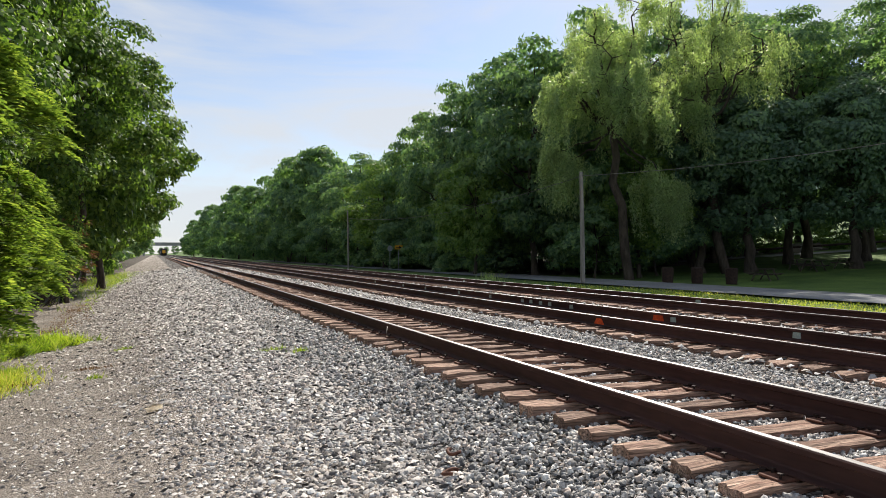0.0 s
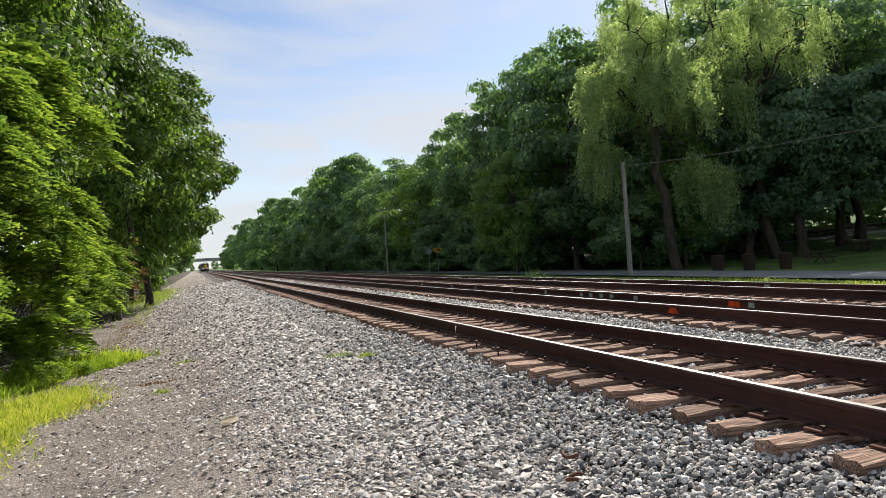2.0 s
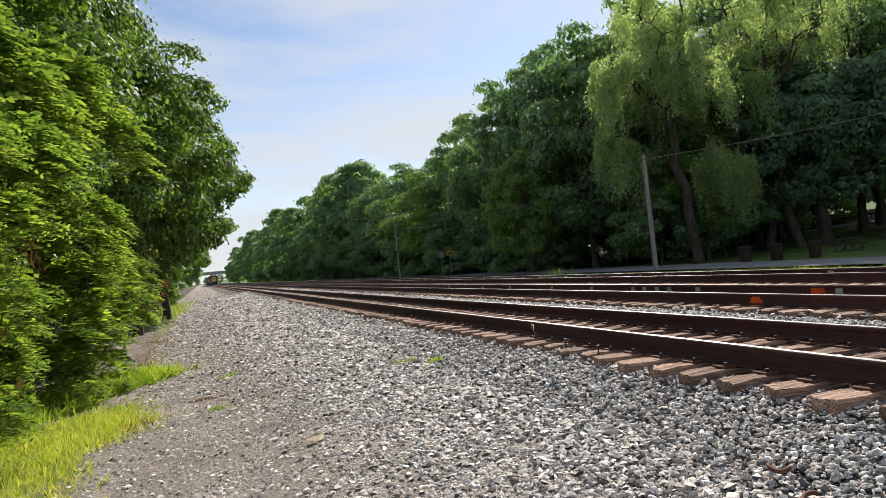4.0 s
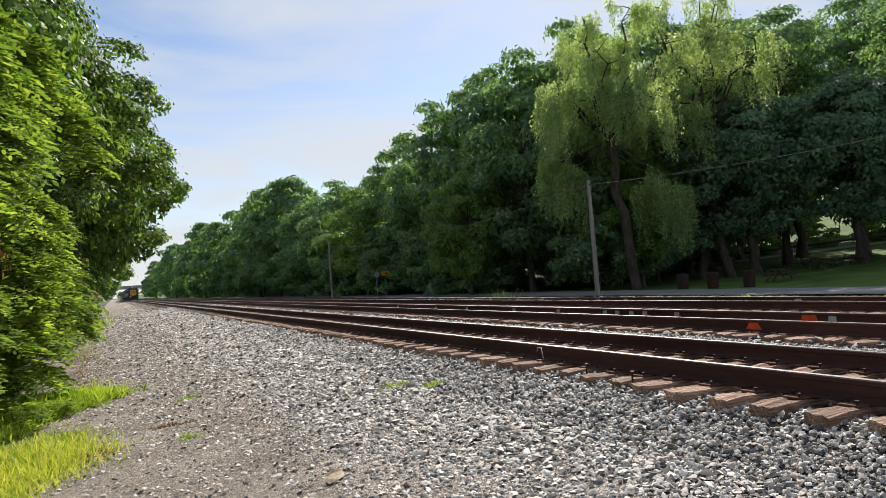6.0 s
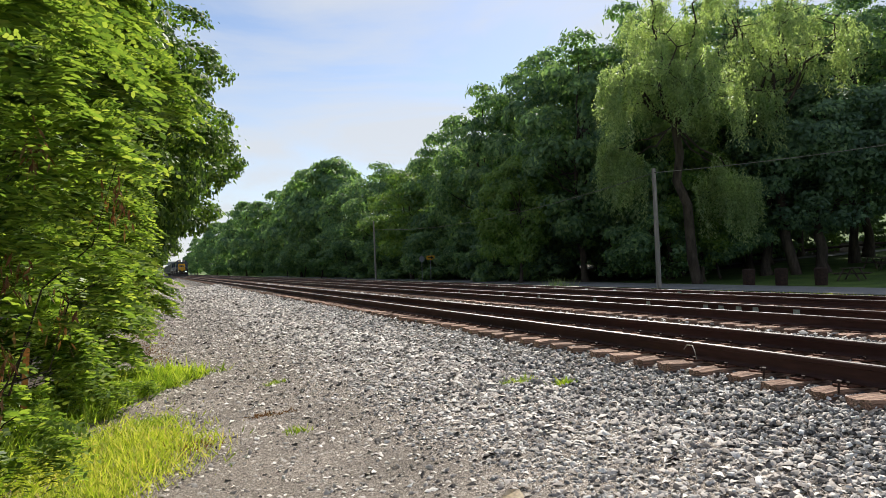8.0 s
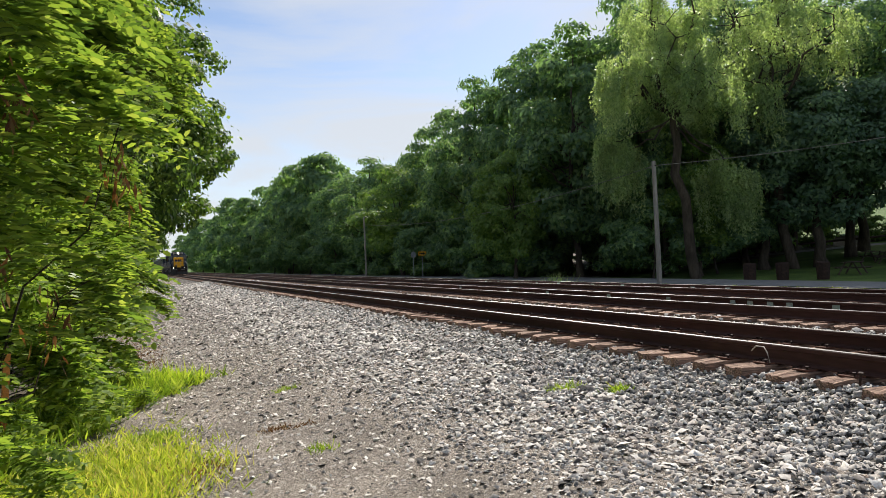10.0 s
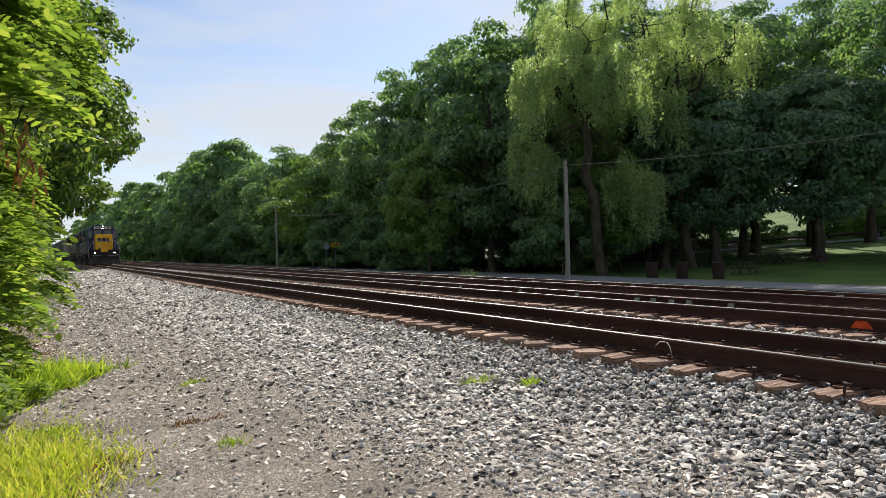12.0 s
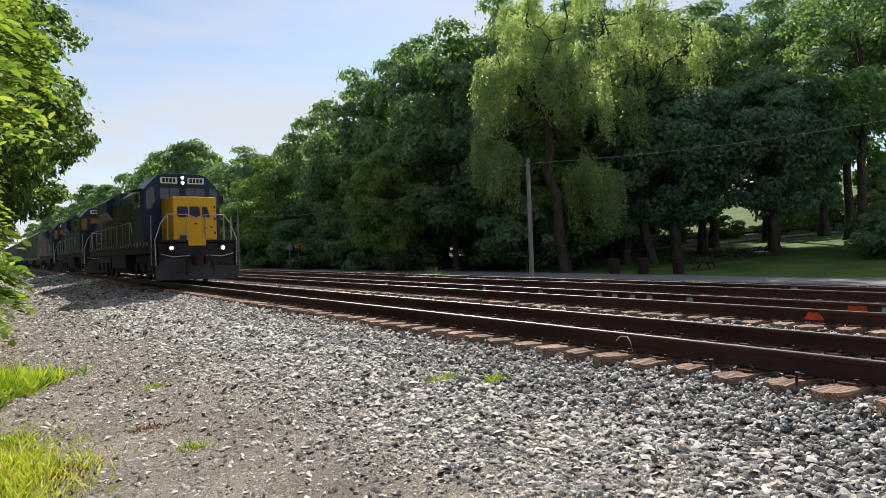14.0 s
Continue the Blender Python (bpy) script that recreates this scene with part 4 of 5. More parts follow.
shrub("path_weed", "low bright green broadleaf weeds by the gravel", 46, [((-6.35, 17.3, -0.75), 0.4), ((-6.7, 16.2, -0.7), 0.5), ((-7.2, 17.8, -0.5), 0.6), ((-7.4, 14.8, -0.6), 0.5)], 420, 0.2, 4, 0.09, LEAF_BUSH, 0)
grass("path_tuft", "small green tuft growing in the gravel", 43, [(-1.46, 13.2, 0.12, 0.12, 160), (-1.82, 13.7, 0.22, 0.14, 160), (-4.3, 16.9, 0.2, 0.1, 110), (-4.6, 13.6, 0.12, 0.1, 90), (-6.0, 15.2, 0.25, 0.3, 500), (-2.6, 5.0, 0.08, 0.08, 60), (-2.2, 5.6, 0.1, 0.1, 80)], GRASS_DEEP, 0.09, 0.012, 0.6)
grass("roadside_weeds", "tall pale weeds by the far track", 44, [(15.7, 41.8, 0.9, 0.5, 170)], LEAF_WILLOW, 0.75, 0.022)
grass("lawn_grass", "sunlit mown lawn between the tracks and the road", 45, [(17.5, 24, 2.9, 12, 9000)], GRASS, 0.10, 0.03)

# ---------------------------------------------------------------- poles, wires, signs
def utility_pole(x, y, top, r, label):
    p = thing("utility_pole", label, "utility pole", pose(x, y, -0.66))
    v, f = tube([(0, 0, -0.3), (-0.05, 0, top * 0.5), (-0.12, 0, top)], [r, r * 0.9, r * 0.75], 12)
    pole_ob = link_mesh("post", v, f, POLE_WOOD, p, smooth=True)
    bm = bmesh.new()
    rod(bm, (-0.12, 0, top - 0.02), (-0.12, 0, top + 0.02), r * 0.75, 12)
    part("cap", bm, POLE_WOOD, p)
    bm = bmesh.new()
    rod(bm, (-0.12, 0.0, top - 0.25), (-0.12, -r - 0.06, top - 0.25), 0.03, 8)
    part("insulator", bm, DARK_IRON, p)
    return p


utility_pole(21.36, 39.9, 7.0, 0.15, "grey weathered wooden pole with wires beside the road")
utility_pole(18.6, 88.3, 7.2, 0.12, "slim weathered wooden pole at the wood's edge")


def sag_wire(p, q, sag):
    t = np.linspace(0, 1, 24)[:, None]
    pts = np.array(p) * (1 - t) + np.array(q) * t
    pts[:, 2] -= 4 * sag * (t * (1 - t))[:, 0]
    v, f = tube(pts, np.full(24, 0.017), 5)
    tagged(link_mesh("overhead_wire", v, f, POLE_WOOD, smooth=True), "thin grey overhead wire hanging between poles", "wire")


sag_wire((21.24, 39.8, 6.1), (18.5, 88.2, 5.6), 1.1)
sag_wire((21.24, 39.8, 6.1), (43.0, 22.0, 9.2), 0.6)

SIGN_YELLOW = weathered("sign_yellow", (0.72, 0.33, 0.02), (0.82, 0.42, 0.03), 3.0, 0.5, 0, 40.0, 0.05)
SIGN_BLACK = weathered("sign_black", (0.012, 0.012, 0.012), (0.02, 0.02, 0.02), 3.0, 0.6)
GREY_METAL = weathered("galvanised", (0.30, 0.31, 0.32), (0.44, 0.45, 0.46), 4.0, 0.5, 0.6, 40.0, 0.1)
sg = thing("arrow_sign", "yellow road sign with a black arrow on a metal post", "road sign", pose(22.1, 79.0, -0.66))
bm = bmesh.new()
rod(bm, (0, 0.03, -0.1), (0, 0.03, 2.9), 0.035, 8)
part("post", bm, GREY_METAL, sg)
part("panel", boxes((-0.47, 0.47, -0.02, 0.01, 2.34, 2.81)), SIGN_YELLOW, sg, bevel=0.006)
part("arrow", prism([(-0.341, 2.529), (0.062, 2.529), (0.062, 2.423), (0.341, 2.575), (0.062, 2.727), (0.062, 2.622), (-0.341, 2.622)], -0.03, -0.024), SIGN_BLACK, sg, "black arrow shape")
sg = thing("round_sign", "pale grey back of a road sign on its post", "road sign", pose(20.9, 78.5, -0.66))
bm = bmesh.new()
rod(bm, (0, 0.03, -0.1), (0, 0.03, 2.9), 0.035, 8)
part("post", bm, GREY_METAL, sg)
bm = bmesh.new()
rod(bm, (0, 0.0, 2.45), (0, -0.02, 2.45), 0.33, 8)
part("panel", bm, GREY_METAL, sg)

# ---------------------------------------------------------------- park furniture
def picnic_table(x, y, turn):
    t = thing("picnic_table", "dark brown wooden picnic table under the trees", "picnic table", pose(x, y, ground_z(x) - 0.05, 0, 0, turn), "picnic tables")
    for k in range(5):
        part("board", boxes((-0.9, 0.9, -0.36 + 0.15 * k, -0.23 + 0.15 * k, 0.72, 0.76)), BARK, t)
    for s in (-1, 1):
        part("seat", boxes((-0.9, 0.9, s * 0.72 - 0.13, s * 0.72 + 0.13, 0.42, 0.46)), BARK, t)
        part("crossbar", boxes((s * 0.62 - 0.03, s * 0.62 + 0.03, -0.8, 0.8, 0.36, 0.42)), BARK, t)
        for u in (-1, 1):
            bm = bmesh.new()
            rod(bm, (s * 0.62, u * 0.62, -0.03), (s * 0.62, u * 0.22, 0.72), 0.05, 6)
            part("leg", bm, BARK, t)


for x, y, a in ((40.7, 39.5, 12), (43.4, 38.9, 8), (41.8, 41.5, -10), (33.5, 37.0, 20)):
    picnic_table(x, y, a)
for x, y in ((26.9, 38.6), (28.4, 37.6), (29.5, 35.8)):
    b = thing("park_bin", "dark round park bin on the grass", "bin", pose(x, y, ground_z(x) - 0.05))
    bm = bmesh.new()
    rod(bm, (0, 0, 0), (0, 0, 0.95), 0.33, 14, 0.38)
    part("body", bm, DARK_IRON, b)
    bm = bmesh.new()
    rod(bm, (0, 0, 0.95), (0, 0, 1.02), 0.4, 14, 0.3)
    part("lid", bm, DARK_IRON, b)

# guard rail on the park slope
gr = thing("guard_rail", "long grey steel guard rail above the park slope", "guard rail")
rail_pts = [(40.2 + 5.7 * k, 66.2 - 3.66 * k) for k in range(9)]
for (xa, ya), (xb, yb) in zip(rail_pts[:-1], rail_pts[1:]):
    part("beam", rods([(xa, ya, ground_z(xa) + 0.62), (xb, yb, ground_z(xb) + 0.62)], 0.11, 6), DARK_IRON, gr)
    part("post", boxes((xa - 0.07, xa + 0.07, ya - 0.07, ya + 0.07, ground_z(xa) - 0.2, ground_z(xa) + 0.75)), GREY_METAL, gr)

ur = [(40.2 + 5.7 * k + u, 66.2 - 3.66 * k + 1.55 * u, ground_z(40.2 + 5.7 * k + u) + 0.05) for k in range(9) for u in (-1.9, -0.4)]
tagged(link_mesh("upper_road", ur, [(2 * k, 2 * k + 2, 2 * k + 3, 2 * k + 1) for k in range(8)], ASPHALT), "narrow pale road along the guard rail", "road", kind="structure")

# overpass far down the line
CONCRETE = weathered("concrete", (0.30, 0.30, 0.29), (0.42, 0.42, 0.40), 0.3, 0.9, 0, 6.0, 0.2)
op = thing("road_overpass", "distant grey concrete road bridge across the railway", "bridge", pose(6, 760, 0))
part("deck", boxes((-90, 90, -6, 6, 9.0, 11.2)), CONCRETE, op)
part("parapet", boxes((-90, 90, -6.3, -6.0, 11.0, 12.2)), CONCRETE, op)
for x in (-20, 22):
    part("pier", boxes((x - 1, x + 1, -5, 5, -1, 9.0)), CONCRETE, op)

# ---------------------------------------------------------------- small things on the path
card = thing("torn_cardboard", "torn piece of pale tan cardboard on the gravel", "litter", pose(-3.72, 10.2, ground_z(-3.72) + 0.03, 8, -6, 25))
bm = bmesh.new()
vs = [bm.verts.new(c) for c in ((-0.11, -0.05, 0), (-0.02, -0.075, 0.015), (0.09, -0.03, 0.0), (0.12, 0.04, 0.02), (0.02, 0.07, 0.045), (-0.09, 0.045, 0.02))]
bm.faces.new(vs)
bmesh.ops.solidify(bm, geom=bm.faces[:], thickness=0.006)
part("sheet", bm, weathered("cardboard", (0.68, 0.55, 0.38), (0.82, 0.72, 0.56), 9.0), card)
STAKE_ORANGE = weathered("stake_orange", (0.62, 0.20, 0.05), (0.84, 0.34, 0.10), 6.0, 0.85, 0, 40.0, 0.3)
stake = thing("survey_stake", "orange-painted wooden survey stake standing in weeds", "stake", pose(-7.5, 15.87, ground_z(-7.5), 2, 3, 20))
part("shaft", boxes((-0.034, 0.034, -0.015, 0.015, -0.2, 0.98)), STAKE_ORANGE, stake, "", 0.004)
part("worn_top", boxes((-0.036, 0.036, -0.017, 0.017, 0.98, 1.06)), TIE_WOOD, stake, "worn bare wooden end", 0.006)
for x, y, a in ((-1.7, 6.05, 20), (-1.5, 6.5, 75)):
    w = thing("iron_clip", "rusty curved iron clip lying on ballast", "scrap iron", pose(x, y, ground_z(x) + 0.06, 5, 5, a))
    ang = np.linspace(0.3, 4.2, 12)
    v, f = tube(np.stack([0.08 * np.cos(ang), 0.05 * np.sin(ang), 0.01 * np.sin(2 * ang)], -1), np.full(12, 0.014), 6)
    link_mesh("bar", v, f, IRON, w, smooth=True)

# withered tufts, twigs and wire ends
grass("withered_tuft", "small rust-brown withered tuft on the gravel", 51, [(-4.69, 14.7, 0.28, 0.1, 260), (-5.75, 13.6, 0.3, 0.35, 420), (-6.1, 22.5, 0.45, 3.0, 1500), (-6.3, 30, 0.5, 4.0, 1500), (-5.9, 27, 0.5, 3.0, 500)], LEAF_DRY, 0.07, 0.014, 1.1)
for x, y, a in ((-5.5, 18.7, 20), (-5.9, 22.0, 60)):
    tw = thing("fallen_twig", "bare grey-brown twig fallen on the gravel", "twig", pose(x, y, ground_z(x) + 0.03, 0, 0, a))
    v, f = tube([(-0.4, 0, 0), (-0.1, 0.05, 0.03), (0.2, 0.02, 0.05), (0.45, 0.12, 0.02)], [0.012, 0.012, 0.009, 0.004], 6)
    link_mesh("stick", v, f, POLE_WOOD, tw, smooth=True)
for x, y, a in ((-0.12, 12.6, 0),):
    cw = thing("wire_end", "thin pale bond wire curling out beside a rail", "wire", pose(x, y, -0.16, 0, 0, a))
    v, f = tube([(0.02, 0.1, 0.08), (-0.02, 0.0, 0.14), (-0.06, -0.14, 0.15), (-0.1, -0.22, 0.1), (-0.1, -0.25, 0.0)], np.full(5, 0.007), 5)
    link_mesh("strand", v, f, RAILING_PALE, cw, smooth=True)
for x, y in ((-0.3, 11.3), (-0.36, 10.4)):
    sp = thing("standing_spike", "rusty track spike standing half driven in a tie", "spike", pose(x, y, -0.2, 6, -8, 30))
    bm = bmesh.new()
    rod(bm, (0, 0, -0.03), (0, 0, 0.08), 0.011, 6)
    box(bm, -0.022, 0.022, -0.018, 0.018, 0.072, 0.09)
    part("shank", bm, DARK_IRON, sp)

# ---------------------------------------------------------------- the train
BLUE = weathered("loco_blue", (0.009, 0.022, 0.058), (0.02, 0.04, 0.09), 0.8, 0.45, 0, 25.0, 0.02, 0.001, grain=(0.9, 1.06))
YELLOW = weathered("loco_yellow", (0.76, 0.39, 0.012), (0.86, 0.47, 0.02), 0.7, 0.5, 0, 25.0, 0.02, 0.001, grain=(0.94, 1.04))
YELLOW_DIRTY = weathered("dirty_yellow", (0.014, 0.019, 0.024), (0.24, 0.165, 0.03), 1.3, 0.7, 0, 18.0, 0.1, 0.003, (1, 4.5, 0.22), (0.42, 0.72))
BLACK = weathered("loco_black", (0.012, 0.012, 0.013), (0.04, 0.037, 0.035), 1.5, 0.75, 0, 30.0, 0.1)
STEEL_DARK = weathered("plow_grey", (0.03, 0.03, 0.033), (0.075, 0.075, 0.078), 1.2, 0.6, 0.2, 30.0, 0.1)
RAILING = weathered("railing_grey", (0.35, 0.34, 0.32), (0.5, 0.49, 0.46), 3.0, 0.5, 0, 40.0, 0.05)
WHITE_BOARD = weathered("board_white", (0.72, 0.72, 0.70), (0.82, 0.82, 0.80), 3.0, 0.5)
SILL_PALE = weathered("worn_sill_paint", (0.20, 0.17, 0.10), (0.46, 0.42, 0.32), 2.0, 0.7, 0, 30.0, 0.1)
HOPPER = weathered("hopper_grey", (0.13, 0.15, 0.13), (0.24, 0.26, 0.23), 0.5, 0.7, 0, 14.0, 0.1, 0.003, (1, 1, 0.3))
LAMP = plain_glow("headlight", (1.0, 0.95, 0.85), 14.0)
glass_m, gn, gl, gb = material("cab_glass", 0.05, 0.0, 0.6)
gb.inputs["Base Color"].default_value = (0.03, 0.035, 0.04, 1)


def truck(parent, y):
    """A three-axle bogie."""
    part("bogie_frame", boxes((-1.2, -0.95, y - 2.3, y + 2.3, 0.42, 1.1), (0.95, 1.2, y - 2.3, y + 2.3, 0.42, 1.1), (-1.0, 1.0, y - 0.3, y + 0.3, 0.5, 0.9)), BLACK, parent, bevel=0.02)
    for dy in (-1.7, 0.0, 1.7):
        w = new("wheelset")
        w.parent = parent
        w.matrix_basis = pose(0, y + dy, 0.51)
        for s in (-1, 1):
            bm = bmesh.new()
            rod(bm, (s * 0.70, 0, 0), (s * 0.83, 0, 0), 0.51, 24)
            part("wheel", bm, BLACK, w)
        bm = bmesh.new()
        rod(bm, (-0.7, 0, 0), (0.7, 0, 0), 0.09, 10)
        part("axle", bm, BLACK, w)
        for s in (-1, 1):
            part("journal_box", boxes((s * 1.21 - 0.09, s * 1.21 + 0.09, -0.2, 0.2, -0.12, 0.25)), BLACK, w, bevel=0.02)


def locomotive(label, hood_mat, nose_mat, lit, length=21.0):
    """A six-axle road diesel; its front looks towards -y, the coupler face lies at y = 0."""
    lo = thing("locomotive", label, "locomotive", group="train")
    # underframe, pilot and plow
    part("underframe", boxes((-1.5, 1.5, 0.95, length - 0.9, 1.15, 1.62)), BLACK, lo, bevel=0.02)
    for k in range(26):
        part("sill_mark", boxes((-1.522, -1.503, 2.2 + 0.7 * k, 2.42 + 0.7 * k, 1.46, 1.6)), SILL_PALE, lo)
    part("pilot_plate", boxes((-1.48, 1.48, 0.75, 0.95, 0.35, 1.5)), BLACK, lo, bevel=0.015)
    plow = prism([(-1.52, 0.14), (1.52, 0.14), (1.46, 0.82), (1.1, 0.95), (-1.1, 0.95), (-1.46, 0.82)], 0.3, 0.42)
    for v in plow.verts:
        v.co.y += 0.34 * abs(v.co.x) / 1.5 + (0.16 if v.co.z > 0.5 else 0)
    part("snow_plow", plow, STEEL_DARK, lo, "dark grey pressed-steel plow", 0.01)
    bm = boxes((-0.16, 0.16, 0.1, 0.8, 0.72, 1.0), (-0.24, 0.02, -0.08, 0.22, 0.68, 1.04), (0.1, 0.22, 0.0, 0.2, 0.7, 1.02))
    part("coupler", bm, DARK_IRON, lo, bevel=0.025)
    for s in (-1, 1):
        part("air_hose", rods([(s * 0.45, 0.72, 1.1), (s * 0.47, 0.4, 0.85), (s * 0.5, 0.3, 0.5), (s * 0.48, 0.32, 0.3)], 0.03), BLACK, lo)
        part("uncoupling_lever", rods([(s * 0.3, 0.62, 1.05), (s * 0.9, 0.6, 1.0), (s * 1.35, 0.62, 1.12)], 0.018), RAILING, lo)
        part("ditch_light_housing", boxes((s * 0.95 - 0.14, s * 0.95 + 0.14, 0.66, 0.9, 1.2, 1.46)), BLACK, lo, bevel=0.02)
        bm = bmesh.new()
        rod(bm, (s * 0.95, 0.668, 1.33), (s * 0.95, 0.645, 1.33), 0.062, 16)
        part("ditch_light", bm, LAMP if lit else GREY_METAL, lo, "lit round ditch light" if lit else "")
        # corner steps
        for k in range(4):
            part("step", boxes((s * 1.48 - 0.16, s * 1.48 + 0.12 if s > 0 else s * 1.48 + 0.16, 0.78, 1.35, 0.38 + 0.3 * k, 0.42 + 0.3 * k)), STEEL_DARK, lo)
        part("step_side", boxes((s * 1.42 - 0.02, s * 1.42 + 0.02, 0.75, 1.42, 0.3, 1.6)), BLACK, lo)
        part("corner_rail", rods([(s * 1.5, 0.74, 0.7), (s * 1.52, 0.74, 1.65), (s * 1.3, 0.78, 2.35), (s * 1.05, 0.8, 2.72)], 0.022), RAILING, lo)
        part("corner_rail", rods([(s * 1.52, 1.45, 0.7), (s * 1.52, 1.45, 2.7)], 0.022), RAILING, lo)
    part("front_walkway", boxes((-1.5, 1.5, 0.72, 1.5, 1.56, 1.63)), BLACK, lo)
    part("walkway_rail", rods([(-1.05, 0.8, 1.62), (-1.05, 0.8, 2.72), (-0.35, 0.8, 2.72), (0, 0.8, 2.58), (0.35, 0.8, 2.72), (1.05, 0.8, 2.72), (1.05, 0.8, 1.62)], 0.022), RAILING, lo)
    for x in (-0.35, 0.35):
        part("rail_post", rods([(x, 0.8, 1.62), (x, 0.8, 2.72)], 0.018), RAILING, lo)
    part("drop_step", boxes((-0.32, 0.32, 0.68, 0.74, 1.42, 1.66)), YELLOW, lo)
    # short nose with a wedge front
    nose = prism([(-0.82, 0.0), (-0.82, 2.1), (0.82, 2.1), (0.82, 0.0), (0.1, -0.09), (-0.1, -0.09)], 1.63, 3.48, "z")
    for v in nose.verts:
        v.co.y += 0.92 + (0.06 if v.co.z > 2 and v.co.y < 1 else 0)
    nz = part("nose", nose, nose_mat, lo, "mustard-yellow painted short nose" if nose_mat is YELLOW else "", 0.05)
    part("nose_door", boxes((0.2, 0.7, 0.85, 0.93, 1.72, 3.2)), nose_mat, nz, bevel=0.012)
    for z in (1.9, 2.5, 3.0):
        part("hinge", boxes((0.68, 0.75, 0.83, 0.9, z, z + 0.09)), BLACK, nz)
    part("grab_iron", rods([(-0.7, 0.86, 2.0), (-0.25, 0.86, 2.0)], 0.014), RAILING, nz)
    part("sand_hatch", boxes((-0.6, -0.35, 0.84, 0.92, 1.64, 1.84)), STEEL_DARK, nz)
    part("classification_lamp", boxes((0.3, 0.4, 0.83, 0.9, 2.1, 2.16), (0.55, 0.63, 0.83, 0.9, 2.16, 2.22), (-0.05, 0.05, 0.78, 0.86, 2.3, 2.36)), IRON, nz)
    if lit:
        # the railway's emblem as plain dark shapes lying on the nose
        def on_nose(x, z):
            return 0.92 + 0.06 * (z - 1.63) / 1.85 - 0.09 * (1 - max(0.0, abs(x) - 0.1) / 0.72)
        for x0, x1, proud in ((-0.66, -0.28, 0.0), (-0.22, 0.16, 0.0), (0.24, 0.66, 0.055)):
            corners = [(x0 + 0.06, 2.6), (x1 - 0.02, 2.6), (x1, 2.66), (x1, 3.0), (x1 - 0.06, 3.06), (x0 + 0.02, 3.06), (x0, 3.0), (x0, 2.66)]
            bm = prism([(u, v) for u, v in corners], -0.012, 0.004)
            for v in bm.verts:
                v.co.y += on_nose(v.co.x, v.co.z) - proud
            part("emblem_shape", bm, BLUE, nz, "plain dark blue emblem shape")
    # cab
    cab = prism([(-1.5, 1.63), (1.5, 1.63), (1.5, 3.95), (0.95, 4.62), (0.6, 4.7), (-0.6, 4.7), (-0.95, 4.62), (-1.5, 3.95)], 2.95, 5.4)
    cb = part("cab", cab, BLUE, lo, "dark blue steel cab with chamfered roof", 0.03)
    for s in (-1, 1):
        part("windscreen", boxes((min(s * 0.12, s * 0.88), max(s * 0.12, s * 0.88), 2.925, 2.965, 3.52, 4.05)), glass_m, cb, bevel=0.006)
        part("window_frame", boxes((min(s * 0.08, s * 0.92), max(s * 0.08, s * 0.92), 2.934, 2.96, 4.05, 4.1), (min(s * 0.08, s * 0.92), max(s * 0.08, s * 0.92), 2.934, 2.96, 3.47, 3.52), (s * 0.5 - 0.015, s * 0.5 + 0.015, 2.918, 2.96, 3.52, 4.05)), BLACK, cb)
        part("corner_window", prism([(s * 1.08, 3.1), (s * 1.4, 3.1), (s * 1.4, 3.9), (s * 1.25, 4.05), (s * 1.08, 4.05)], 2.925, 2.965), glass_m, cb)
        part("number_board", boxes((min(s * 0.2, s * 0.86), max(s * 0.2, s * 0.86), 2.89, 2.97, 4.24, 4.52)), WHITE_BOARD, cb, "white number board with dark bars", 0.015)
        for k in range(4):
            part("number_bar", boxes((s * 0.53 - 0.25 + 0.135 * k, s * 0.53 - 0.15 + 0.135 * k, 2.882, 2.9, 4.29, 4.47)), BLACK, cb)
        part("side_window", boxes((s * 1.5 - 0.02, s * 1.5 + 0.02, 3.5, 4.15, 3.2, 3.95), (s * 1.5 - 0.02, s * 1.5 + 0.02, 4.3, 4.95, 3.2, 3.95)), glass_m, cb)
        part("sunshade", boxes((s * 1.55 - 0.12, s * 1.55 + 0.12, 3.4, 5.0, 4.0, 4.03)), BLUE, cb)
        part("mirror", boxes((s * 1.68 - 0.08, s * 1.68 + 0.08, 3.3, 3.34, 3.4, 3.75)), BLACK, cb)
    bm = bmesh.new()
    for z in (4.28, 4.5):
        rod(bm, (0, 2.95, z), (0, 2.86, z), 0.12, 18)
    part("headlight_housing", bm, BLACK, cb)
    for z in (4.28, 4.5):
        bm = bmesh.new()
        rod(bm, (0, 2.862, z), (0, 2.845, z), 0.062, 18)
        part("headlight", bm, LAMP if lit else GREY_METAL, cb, "lit round headlight" if lit else "")
    part("horn", rods([(-0.5, 4.2, 4.7), (-0.5, 4.2, 4.9), (-0.5, 3.8, 4.92)], 0.04), GREY_METAL, cb)
    # long hood
    hd = part("long_hood", prism([(-0.92, 1.63), (0.92, 1.63), (0.92, 4.2), (0.7, 4.45), (-0.7, 4.45), (-0.92, 4.2)], 5.4, length - 1.6), hood_mat, lo, "", 0.03)
    part("hood_roof_band", prism([(-0.94, 3.75), (0.94, 3.75), (0.94, 4.22), (0.72, 4.47), (-0.72, 4.47), (-0.94, 4.22)], 5.45, length - 4.6), BLUE, hd)
    part("blower_housing", boxes((-1.3, -0.92, 5.4, 8.2, 1.63, 3.0)), hood_mat, hd, bevel=0.04)
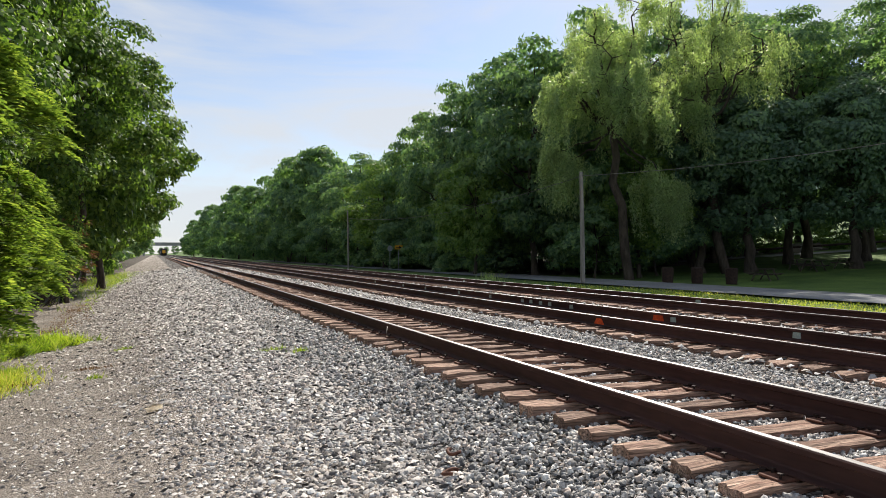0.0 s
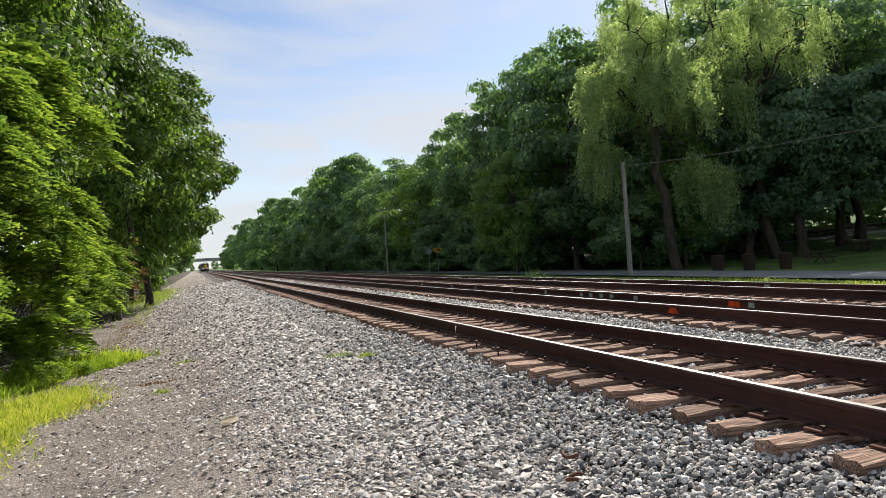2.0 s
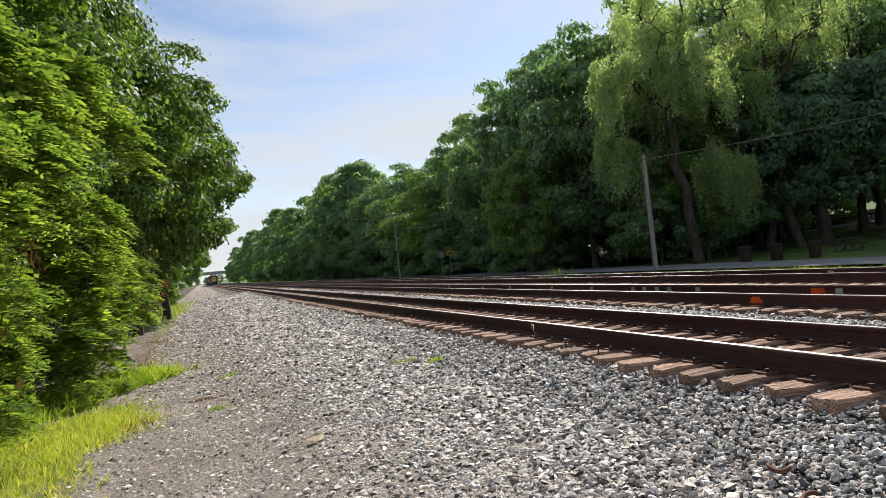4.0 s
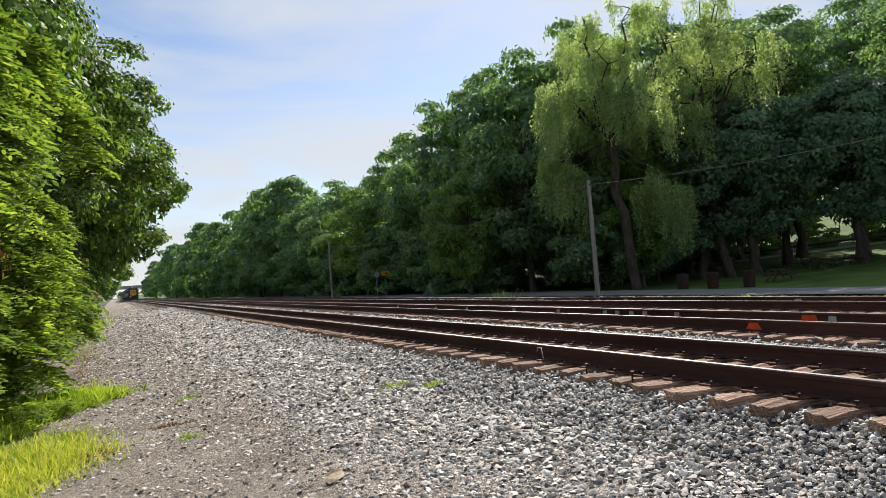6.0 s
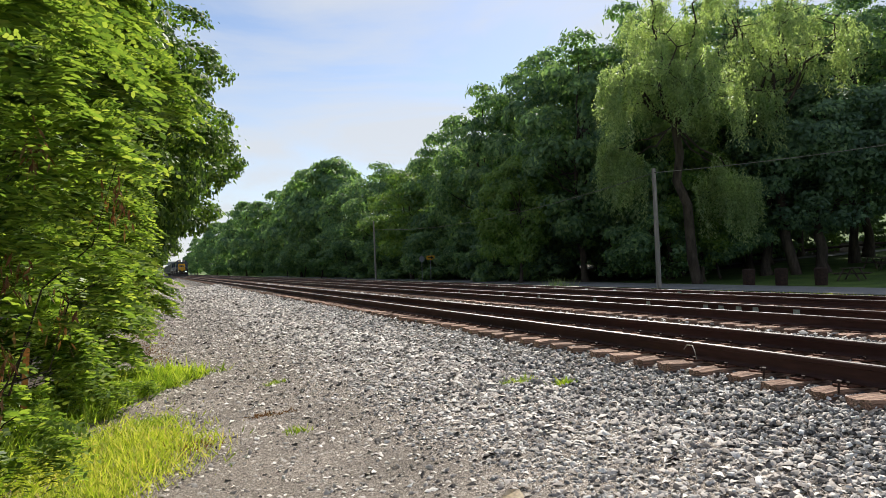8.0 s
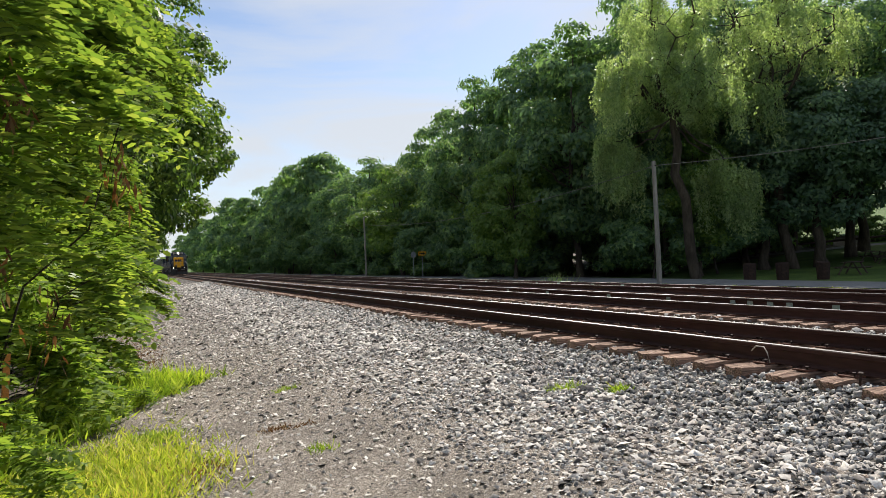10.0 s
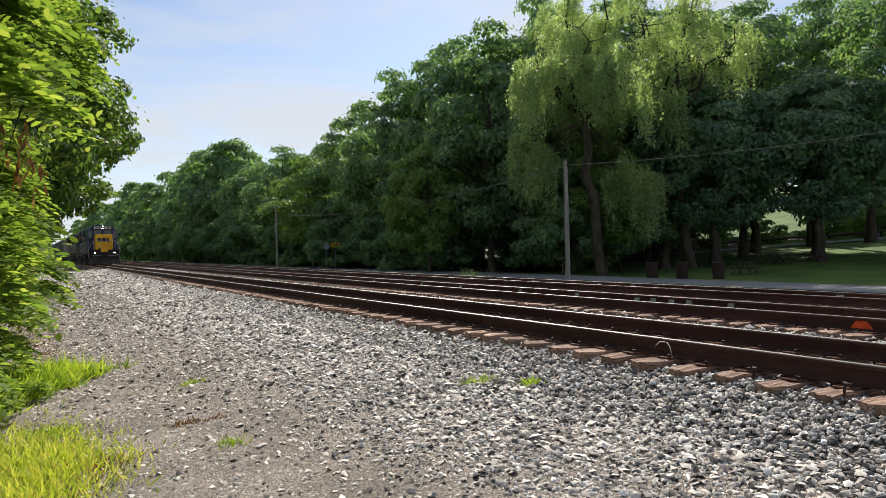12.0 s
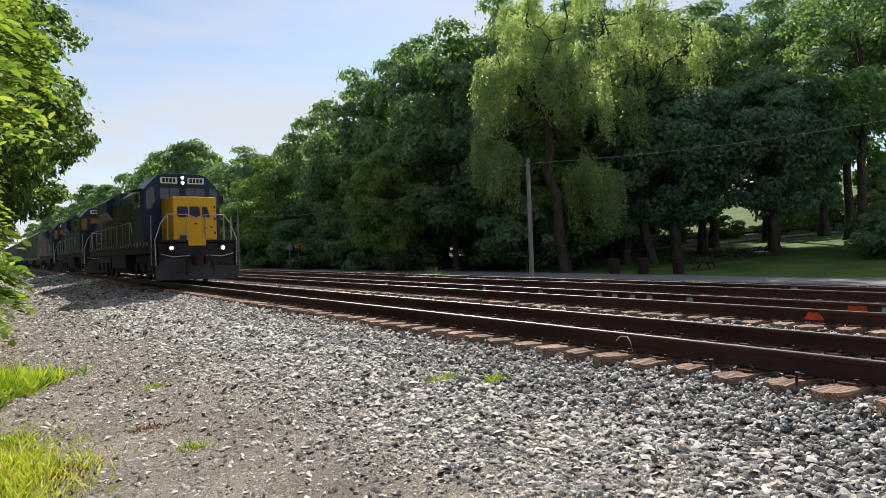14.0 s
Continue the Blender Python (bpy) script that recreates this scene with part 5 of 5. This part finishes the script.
    for k in range(10):
        y = 8.5 + k * 0.82
        for s in (-1, 1):
            part("hood_door", boxes((s * 0.935 - 0.015, s * 0.935 + 0.015, y, y + 0.76, 1.8, 3.55)), hood_mat, hd, bevel=0.008)
    part("radiator", prism([(-1.25, 3.7), (-0.92, 3.2), (0.92, 3.2), (1.25, 3.7), (1.25, 4.35), (0.9, 4.6), (-0.9, 4.6), (-1.25, 4.35)], length - 6.4, length - 2.6), BLUE, hd, "flared dark radiator section", 0.03)
    for k in range(3):
        bm = bmesh.new()
        rod(bm, (0, length - 5.8 + 1.3 * k, 4.58), (0, length - 5.8 + 1.3 * k, 4.72), 0.58, 20)
        part("roof_fan", bm, BLACK, hd)
    part("exhaust_stack", boxes((-0.35, 0.35, 10.4, 11.2, 4.44, 4.72)), BLACK, hd, bevel=0.03)
    part("dynamic_brake_hatch", boxes((-0.98, 0.98, 12.0, 13.8, 3.9, 4.62)), BLUE, hd, bevel=0.05)
    part("hood_end", boxes((-0.93, 0.93, length - 1.62, length - 1.5, 1.63, 4.2)), YELLOW, hd)
    # side handrails
    for s in (-1, 1):
        part("side_rail", rods([(s * 1.5, 5.6, 2.1), (s * 1.5, 6.0, 2.62), (s * 1.5, length - 2.0, 2.62), (s * 1.5, length - 1.2, 1.65)], 0.02), RAILING, lo)
        for k in range(8):
            y = 6.2 + k * (length - 8.6) / 7
            part("stanchion", rods([(s * 1.5, y, 1.6), (s * 1.5, y, 2.62)], 0.018, 5), RAILING, lo)
    # tank and bogies
    part("fuel_tank", prism([(-1.35, 0.55), (-1.0, 0.25), (1.0, 0.25), (1.35, 0.55), (1.35, 1.15), (-1.35, 1.15)], 8.4, 12.6), BLACK, lo, "", 0.04)
    truck(lo, 4.3)
    truck(lo, length - 4.6)
    for ob in lo.children_recursive:
        if ob.type == "MESH" and ob.parent.name.split(".")[0] != "wheelset":
            for v in ob.data.vertices:
                v.co.z = v.co.z if v.co.z < 1.63 else 1.63 + (v.co.z - 1.63) * 0.9
    return lo


def hopper_car(label, length=17.5):
    h = thing("hopper_car", label, "freight car", group="train")
    part("body", prism([(-1.4, 1.3), (1.4, 1.3), (1.58, 2.0), (1.58, 4.0), (1.1, 4.45), (-1.1, 4.45), (-1.58, 4.0), (-1.58, 2.0)], 1.2, length - 1.2), HOPPER, h, "", 0.03)
    part("side_sill", boxes((-1.6, 1.6, 0.5, length - 0.5, 1.05, 1.3)), HOPPER, h)
    for k in range(9):
        y = 1.5 + k * (length - 3.0) / 8
        for s in (-1, 1):
            part("rib", boxes((s * 1.6 - 0.05, s * 1.6 + 0.05, y - 0.06, y + 0.06, 1.3, 4.0)), HOPPER, h)
    part("roof_walk", boxes((-0.4, 0.4, 1.0, length - 1.0, 4.46, 4.52)), HOPPER, h)
    for k in range(4):
        y = 3.2 + k * (length - 6.4) / 3
        part("discharge_hopper", prism([(y - 1.4, 1.3), (y + 1.4, 1.3), (y + 0.4, 0.45), (y - 0.4, 0.45)], -1.0, 1.0, "x"), HOPPER, h)
    part("end_ladder", rods([(-1.4, 0.8, 1.2), (-1.4, 0.8, 4.0), (-1.0, 0.8, 4.0), (-1.0, 0.8, 1.2)], 0.025), HOPPER, h)
    for y in (2.2, length - 2.2):
        part("bogie_frame", boxes((-1.15, -0.95, y - 1.2, y + 1.2, 0.4, 0.85), (0.95, 1.15, y - 1.2, y + 1.2, 0.4, 0.85), (-1, 1, y - 0.2, y + 0.2, 0.5, 1.05)), BLACK, h, bevel=0.02)
        for dy in (-0.88, 0.88):
            w = new("wheelset")
            w.parent = h
            w.matrix_basis = pose(0, y + dy, 0.46)
            for s in (-1, 1):
                bm = bmesh.new()
                rod(bm, (s * 0.70, 0, 0), (s * 0.83, 0, 0), 0.46, 20)
                part("wheel", bm, BLACK, w)
    return h


TRAIN_X, FRONT_AT_END, SPEED = 0.755, 34.25, 28.4
consist = []
lead = locomotive("blue and yellow diesel locomotive with lit headlights leading the train", YELLOW_DIRTY, YELLOW, True)
consist.append((lead, 0.0))
second = locomotive("dark blue and yellow second diesel locomotive in the train", BLUE, BLUE, False)
consist.append((second, 21.9))
consist.append((copy_thing(second, pose(0, 0, 0)), 43.8))
car = hopper_car("grey-green covered hopper car behind the locomotives")
consist.append((car, 65.6))
for k in range(1, 9):
    consist.append((copy_thing(car, pose(0, 0, 0)), 65.6 + 18.2 * k))


def motions():
    """The train runs towards the camera at an even speed."""
    for unit_ob, back in consist:
        rows = [(t, pose(TRAIN_X, FRONT_AT_END + back + SPEED * (14.0 - t), 0.003)) for t in (0.0, 3.5, 7.0, 10.5, 14.0)]
        walk(unit_ob, rows)


motions()
